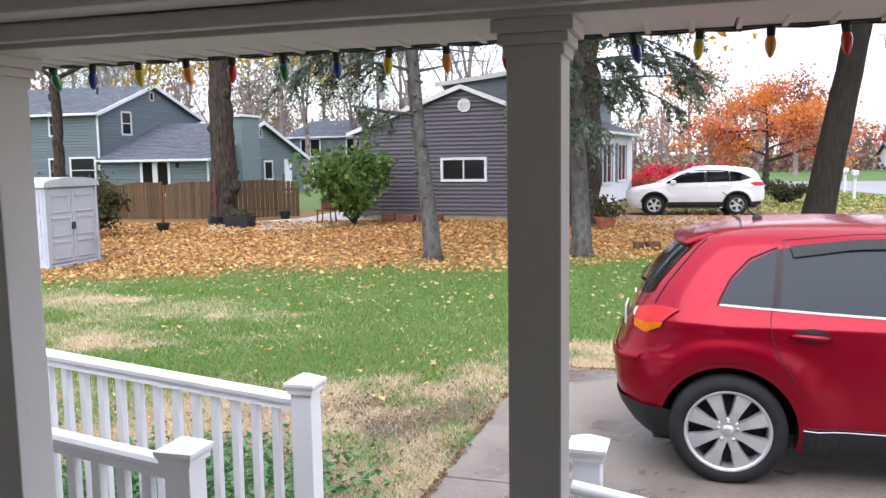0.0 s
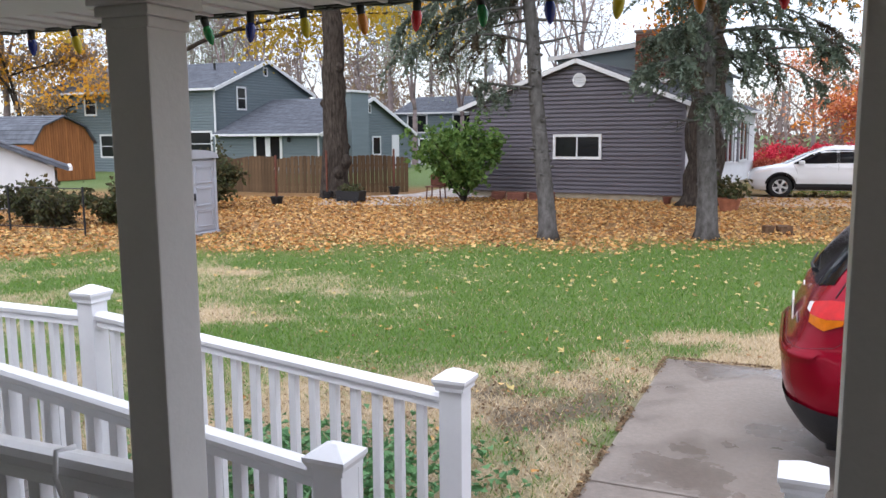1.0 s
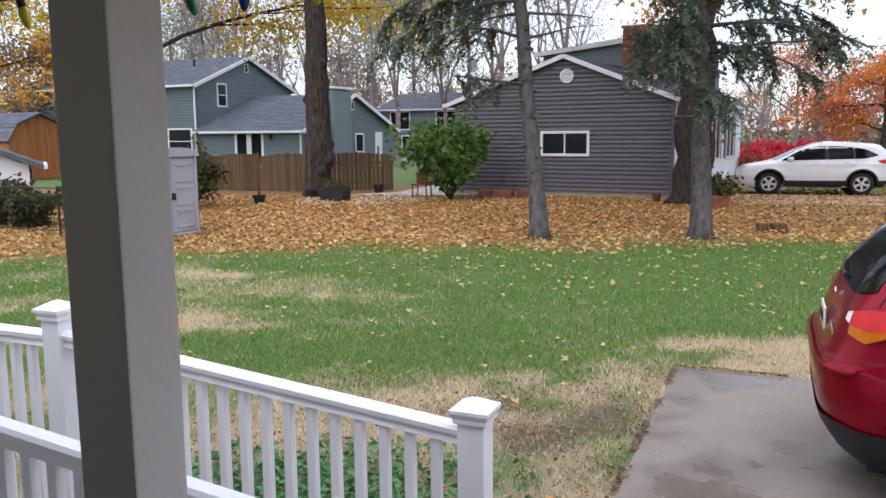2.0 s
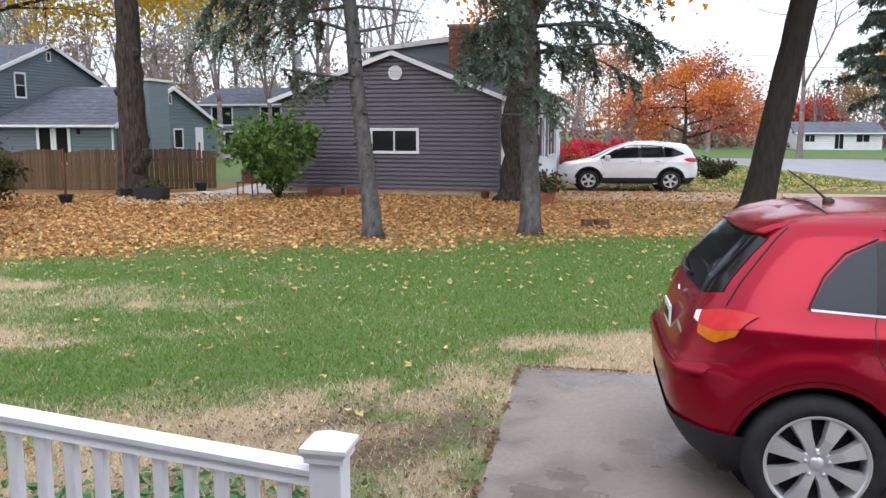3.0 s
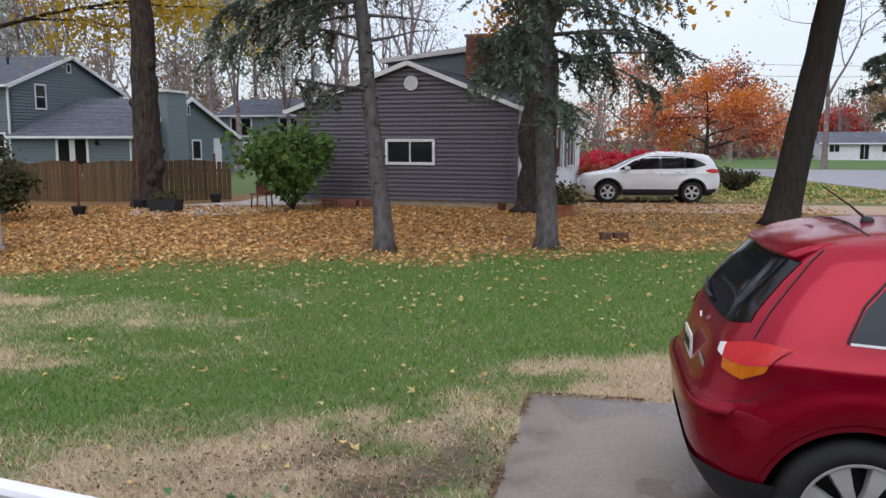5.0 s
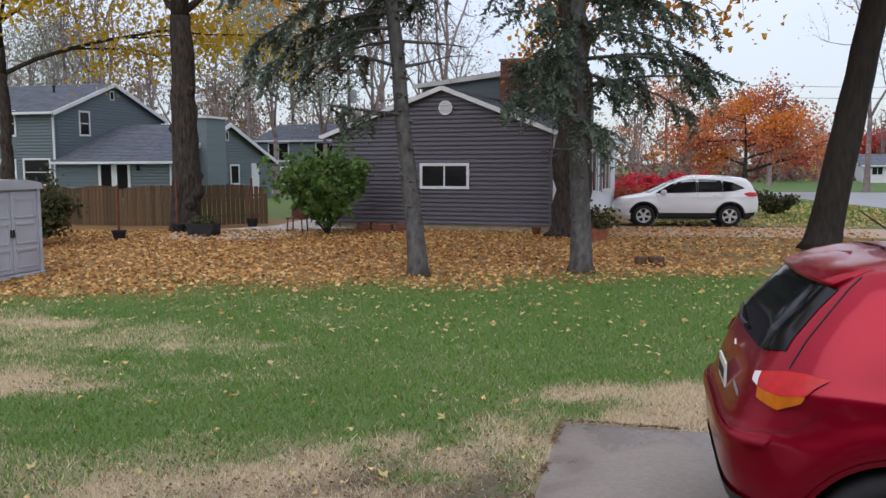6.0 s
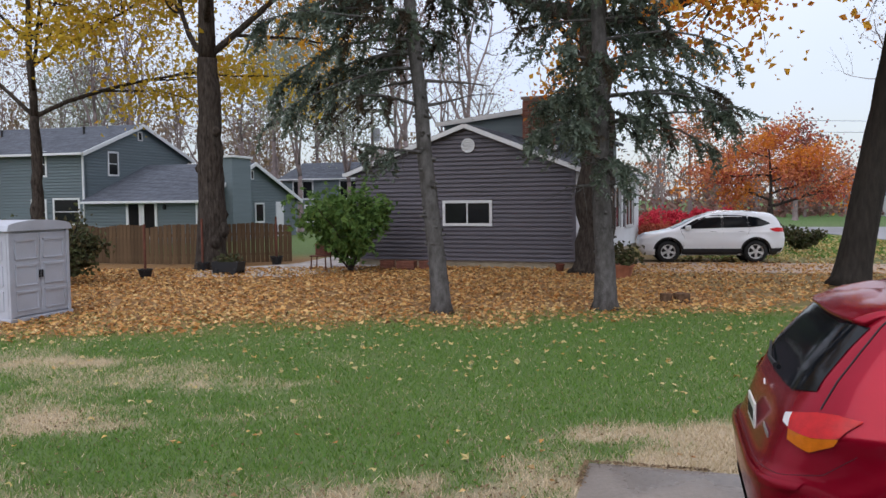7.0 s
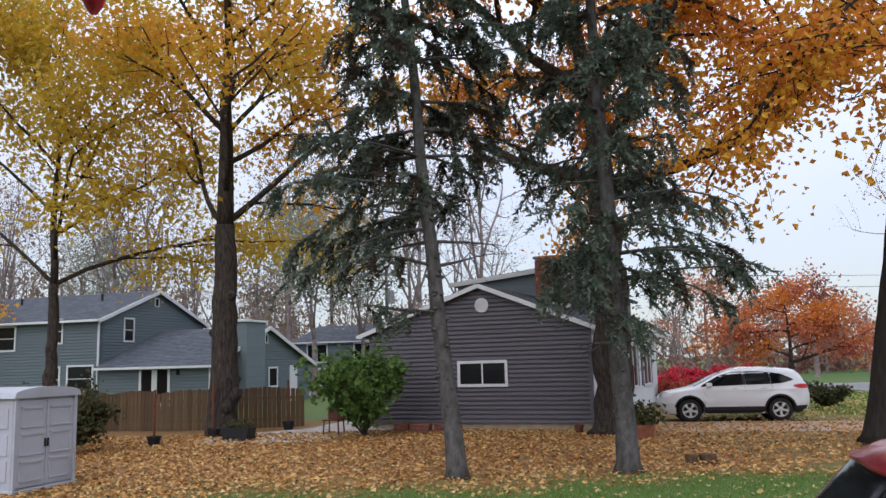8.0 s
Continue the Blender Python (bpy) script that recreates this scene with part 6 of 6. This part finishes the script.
def small_house(name, u, v, turn, w, d, e, a, wall, label, windows=()):
    """A plain far house: lapped walls, gable roof with its ridge along x, door and windows."""
    h = thing(name, on_plot(u, v, 0, turn), label, "house", "far houses")
    siding_wall(h, [(0, 0), (w, 0), (w, e), (0, e)], wall, 0.2)
    for x in (0, w):
        part("gable_wall", prism([(0.2, 0), (d, 0), (d, e), (d / 2, a), (0.2, e)], x - 0.1 if x else 0.0, x if x else 0.1, True), wall, h)
    part("back_wall", box((0.1, d - 0.2, 0), (w - 0.1, d, e)), wall, h)
    roof_slope(h, [(-0.3, -0.4, e - 0.1), (w + 0.3, -0.4, e - 0.1), (w + 0.3, d / 2, a + 0.1), (-0.3, d / 2, a + 0.1)], M["roof"], 0.4)
    roof_slope(h, [(w + 0.3, d + 0.4, e - 0.1), (-0.3, d + 0.4, e - 0.1), (-0.3, d / 2, a + 0.1), (w + 0.3, d / 2, a + 0.1)], M["roof"], 0.4)
    bar(h, "gutter", (-0.3, -0.43, e - 0.12), (w + 0.3, -0.43, e - 0.12), 0.1, 0.12, M["trim"])
    for x, z, ww, hh in windows:
        window(h, x, z, ww, hh, split=2)
    return h


small_house("far_house", 18.9, 91.0, 0, 8, 6, 1.75, 2.7, M["pale_siding"], "low white far house with a grey roof", ((0.8, 0.8, 0.9, 0.7), (3.6, 0.1, 0.8, 1.45), (5.6, 0.8, 1.2, 0.7)))
small_house("far_house", -31.0, 62.0, 0, 12, 9, 3.9, 5.2, M["blue_siding"], "blue-grey two-storey house behind the fence", ((1.0, 2.3, 1.6, 1.3), (5.0, 2.3, 1.6, 1.3), (9.0, 2.3, 1.6, 1.3), (2.0, 0.5, 1.6, 1.2)))
garden_shed = small_house("garden_shed", -19.96, 18.66, 139, 2.6, 3.1, 1.24, 1.86, M["pale_siding"], "pale blue garden shed behind a wire fence")
part("gable_vent", lathe([(0.02, 0), (0.13, 0), (0.13, 0.03), (0.02, 0.03)], 14, pose(-0.03, 1.55, 1.45, 0, 90)), M["dark_plastic"], garden_shed, "dark round vent")

# gambrel barn
barn = thing("barn_shed", on_plot(-31.9, 29.6, 0, 90), "small orange-brown board barn with a gambrel roof", "barn")
outline = [(-1.7, 0), (1.7, 0), (1.7, 1.8), (1.2, 2.5), (0, 2.95), (-1.2, 2.5), (-1.7, 1.8)]
wall = part("wall", prism(outline, 0.0, 4.5), M["barn"], barn)
for i in range(25):
    x = -1.63 + i * 0.136
    top = 1.8 + 0.7 * (1.7 - abs(x)) / 0.5 if abs(x) > 1.2 else 2.5 + 0.45 * (1.2 - abs(x)) / 1.2
    part("board", box((x - 0.062, -0.02, 0.02), (x + 0.062, 0.0, top - 0.04), 0.004), M["barn"], wall)
for p, q in (((-1.84, 1.75), (-1.25, 2.56)), ((-1.25, 2.56), (0, 3.04)), ((0, 3.04), (1.25, 2.56)), ((1.25, 2.56), (1.84, 1.75))):
    roof_slope(barn, [(p[0], -0.15, p[1]), (p[0], 4.6, p[1]), (q[0], 4.6, q[1]), (q[0], -0.15, q[1])], M["roof"], 0.25, 0.05)

wire_fence = thing("wire_fence", on_plot(-28.9, 13.75), "low chain-link fence before a thicket", "fence")
for i in range(8):
    part("post", tube([(i * 2.2, 0, 0), (i * 2.2, 0, 1.0)], 0.022, 8), M["dark_plastic"], wire_fence)
for z in (0.12, 0.96):
    part("rail", tube([(0, 0, z), (15.4, 0, z)], 0.012, 6), M["dark_plastic"], wire_fence)
bm = bmesh.new()
for i in range(120):
    for s in (-1, 1):
        x = i * 0.13
        add_tube(bm, [(x, 0, 0.12), (min(15.4, max(0, x + s * 0.84)), 0, 0.96)], 0.002, 3)
part("mesh", bm, M["dark_plastic"], wire_fence)
for i in range(9):
    bush("shrub", -16.6 + 0.98 * i, 17.7 + 0.13 * i + 0.5 * (i % 2), 0.85, 1.0 + 0.14 * (i % 3), 2300, 0.11, M["brush"], "low tangled brush along the wire fence", 90 + i, group="brush by the fence", low=0.03, stems=12)

# poles and wires by the street
pole = thing("utility_pole", on_plot(-23.3, 62), "grey wooden utility pole with a transformer", "pole")
part("pole", tube([(0, 0, 0), (0, 0, 9.5)], [0.16, 0.11], 10), M["hazed_bark"], pole)
part("transformer", lathe([(0.02, 6.6), (0.26, 6.6), (0.28, 7.5), (0.2, 7.6), (0.02, 7.62)], 12, Matrix.Translation((0.36, 0, 0))), M["resin"], pole)
part("crossarm", box((-1.1, -0.06, 8.8), (1.1, 0.06, 8.95)), M["hazed_bark"], pole)
wires = thing("overhead_wires", pose(8, 60, 6.5), "dark overhead wires along the street", "wire")
for z in (0.0, 0.9):
    q = [(i * 9.0, 3.0 * i, z + 0.14 * (i - 3) ** 2 * 0.5 + 0.2 * i) for i in range(8)]
    part("wire", tube(q, 0.02, 4), M["wire"], wires)
for i, (u, v) in enumerate(((6.8, 38.5), (7.3, 44.0))):
    t = thing("white_post", on_plot(u, v), "white mailbox post by the street", "post", "street posts")
    part("shaft", box((-0.06, -0.06, 0), (0.06, 0.06, 1.15), 0.01), M["trim"], t)
    part("box", box((-0.12, -0.22, 1.0), (0.12, 0.22, 1.22), 0.05), M["trim"], t)


def far_woods():
    """The misty wood that closes the view, its mist only in paled colours: thin stems, upright twigs and a haze of last
    leaves.
    """
    rng = random.Random(88)
    vs, fs, lv = [], [], []
    for i in range(300):
        a = rng.uniform(-0.95, 0.95)
        d = rng.uniform(88, 135)
        x, y, h = d * math.sin(a), d * math.cos(a), rng.uniform(8, 14) if a < -0.2 else (rng.uniform(6, 10) if a < 0.12 else rng.uniform(4, 7.5))
        stems = [((x, y, 0), (x + rng.uniform(-1, 1), y, h), 0.16)]
        for _ in range(26):
            z = h * rng.uniform(0.25, 0.95)
            l = h * rng.uniform(0.08, 0.26)
            t = rng.uniform(0, 6.28)
            q = (x + math.cos(t) * l * 0.6, y + math.sin(t) * l * 0.6, z + l * rng.uniform(0.5, 1.0))
            stems.append(((x, y, z), q, 0.05))
            for _ in range(2):
                l2 = rng.uniform(0.6, 1.8)
                stems.append((q, (q[0] + rng.uniform(-1, 1) * l2, q[1], q[2] + l2 * rng.uniform(0.1, 0.9)), 0.03))
            if i % 3 == 0:
                lv += [(q[0] + rng.gauss(0, 1.0), q[1] + rng.gauss(0, 1.0), q[2] + rng.gauss(0, 0.8)) for _ in range(9)]
        for p, q, r in stems:
            o = len(vs)
            vs += [(p[0] - r, p[1], p[2]), (p[0] + r, p[1], p[2]), (q[0] + r * 0.4, q[1], q[2]), (q[0] - r * 0.4, q[1], q[2]), (p[0], p[1] + r, p[2]), (q[0], q[1] + r * 0.4, q[2])]
            fs += [(o, o + 1, o + 2, o + 3), (o + 1, o + 4, o + 5, o + 2), (o + 4, o, o + 3, o + 5)]
    w = tagged(new("far_woods", mesh_of("far_woods", vs, fs, M["hazed_bark"])), "bare brown woods far behind the houses", "woods", kind="stuff")
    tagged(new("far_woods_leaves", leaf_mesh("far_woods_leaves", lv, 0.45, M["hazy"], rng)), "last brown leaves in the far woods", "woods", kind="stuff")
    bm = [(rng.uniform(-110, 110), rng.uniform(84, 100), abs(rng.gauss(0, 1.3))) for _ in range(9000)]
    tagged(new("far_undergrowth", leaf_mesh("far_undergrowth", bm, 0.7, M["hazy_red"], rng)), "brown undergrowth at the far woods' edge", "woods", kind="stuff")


far_woods()


# ---- what lies and grows on the ground ----
def inside_paving(x, y):
    u, v = CG * x + SG * y, -SG * x + CG * y
    return (-1.0 < u < 6.2 and 3.0 < v < 8.71) or (u < -1.0 and v < 4.42) or v < 3.2


def scatter(n, x0, x1, y0, y1, keep, rng):
    out = []
    while len(out) < n:
        x, y = rng.uniform(x0, x1), rng.uniform(y0, y1)
        if keep(x, y):
            out.append((x, y))
    return out


rng = random.Random(9)
pts = scatter(29000, -14, 13, 13.5, 27.5, lambda x, y: rng.random() < leafy(x, y) ** 1.4, rng)
tagged(new("fallen_leaves", leaf_mesh("fallen_leaves", [(x, y, rng.uniform(0.004, 0.045)) for x, y in pts], 0.092, M["fallen"], rng, flat=0.72, lobes=False)), "thick carpet of orange and tan maple leaves", "leaves", kind="stuff")
pts = scatter(1500, -12, 10, 7.5, 17.5, lambda x, y: not inside_paving(x, y) and rng.random() < 0.12 + 0.88 * smooth(9, 17, y), rng)
tagged(new("lawn_leaves", leaf_mesh("lawn_leaves", [(x, y, rng.uniform(0.03, 0.05)) for x, y in pts], 0.065, M["fallen_pale"], rng, flat=0.75, lobes=True)), "pale yellow leaves scattered on the lawn", "leaves", kind="stuff")


def blades(name, spots, h, w, mat, rng, label):
    n = len(spots)
    vs, fs = [], []
    for i, (x, y) in enumerate(spots):
        a, l = rng.uniform(0, 6.28), h * rng.uniform(0.5, 1.3)
        c, s = math.cos(a) * w, math.sin(a) * w
        bx, by = rng.gauss(0, 0.6) * l, rng.gauss(0, 0.6) * l
        o = 3 * i
        vs += [(x - c, y - s, -0.01), (x + c, y + s, -0.01), (x + bx, y + by, l - 0.01)]
        fs.append((o, o + 1, o + 2))
    return tagged(new(name, mesh_of(name, vs, fs, mat)), label, "grass", kind="stuff")


near = lambda x, y: not inside_paving(x, y) and abs(x) < 1.5 + 0.75 * y
pts = scatter(200000, -11, 9, 5.4, 17.5, lambda x, y: near(x, y) and rng.random() < (1 - dry(x, y)) * (1 - 0.8 * leafy(x, y)) * (1 - 0.8 * bare(x, y)) * min(1.0, 9.5 / y), rng)
blades("grass", pts, 0.042, 0.0042, M["grass"], rng, "short green lawn grass")
pts_verge = scatter(16000, 8, 26, 29.5, 46, lambda x, y: CG * y - SG * x > 29.5 and CG * x + SG * y < 9.7 - 0.2 * max(0.0, CG * y - SG * x - 36), rng)
blades("verge_grass", pts_verge, 0.09, 0.02, M["grass"], rng, "short green grass on the verge")
pts = scatter(95000, -11, 9, 4.6, 16, lambda x, y: near(x, y) and rng.random() < (dry(x, y) - 0.05) * (1 - 0.6 * bare(x, y)) * min(1.0, 7.5 / y), rng)
blades("dry_grass", pts, 0.042, 0.004, M["straw"], rng, "matted straw-coloured dead grass")
pts = scatter(2600, -2.6, 0.4, 5.0, 7.0, lambda x, y: not inside_paving(x, y) and rng.random() < math.exp(-((x + 0.95) / 0.75) ** 2 - ((y - 5.75) / 0.55) ** 2), rng)
tagged(new("ground_cover", leaf_mesh("ground_cover", [(x, y, rng.uniform(0.02, 0.10)) for x, y in pts], 0.055, M["ivy"], rng, flat=0.5)), "low green ground cover beside the ramp", "plants", kind="stuff")
rng = random.Random(29)
pts = scatter(3200, -4.5, 1.8, 4.8, 10.5, lambda x, y: not inside_paving(x, y) and rng.random() < 0.03 + 0.15 * dry(x, y) + 0.95 * bare(x, y), rng)
tagged(new("grass_litter", leaf_mesh("grass_litter", [(x, y, rng.uniform(0.004, 0.022)) for x, y in pts], 0.026, M["litter"], rng, flat=0.6)), "dark crumbled leaf bits in the dry grass", "leaves", kind="stuff")


def slab_edge(rng):
    """A ragged rim of crumbs, straw and leaf bits on the slab's open edges."""
    out = []
    for _ in range(3600):
        e = abs(rng.gauss(0, 0.022))
        if rng.random() < 0.6:
            p = plot(-0.98 + e - 0.03, rng.uniform(3.3, 8.7))
        else:
            p = plot(rng.uniform(-0.98, 3.6), 8.69 - e + 0.03)
        if rough_noise(p.x, p.y, 2.2, 7) > -0.25:
            out.append((p.x, p.y, 0.014 + rng.uniform(0.0, 0.012)))
    return out


tagged(new("slab_edge_litter", leaf_mesh("slab_edge_litter", slab_edge(rng), 0.022, M["litter"], rng, flat=0.7)), "dark crumbs along the slab's edges", "leaves", kind="stuff")
pts = scatter(2600, 7.5, 26, 27, 46, lambda x, y: not (25.5 < CG * y - SG * x < 29.4 and CG * x + SG * y < 9.6) and CG * x + SG * y < 9.7 - 0.2 * max(0.0, CG * y - SG * x - 36) and rng.random() < 0.9 - 0.5 * smooth(30, 44, y), rng)
tagged(new("verge_leaves", leaf_mesh("verge_leaves", [(x, y, rng.uniform(0.03, 0.06)) for x, y in pts], 0.14, M["fallen_pale"], rng, flat=0.75, lobes=True)), "yellow leaves scattered on the verge", "leaves", kind="stuff")
rng = random.Random(19)
pts = scatter(170, -4, 6, 4.6, 9.5, lambda x, y: rng.random() < 0.5, rng)
tagged(new("twig_litter", leaf_mesh("twig_litter", [(x, y, rng.uniform(0.018, 0.04)) for x, y in pts if not inside_paving(x, y)], 0.05, M["fallen"], rng, flat=0.75)), "brown leaf litter on the dry grass", "leaves", kind="stuff")
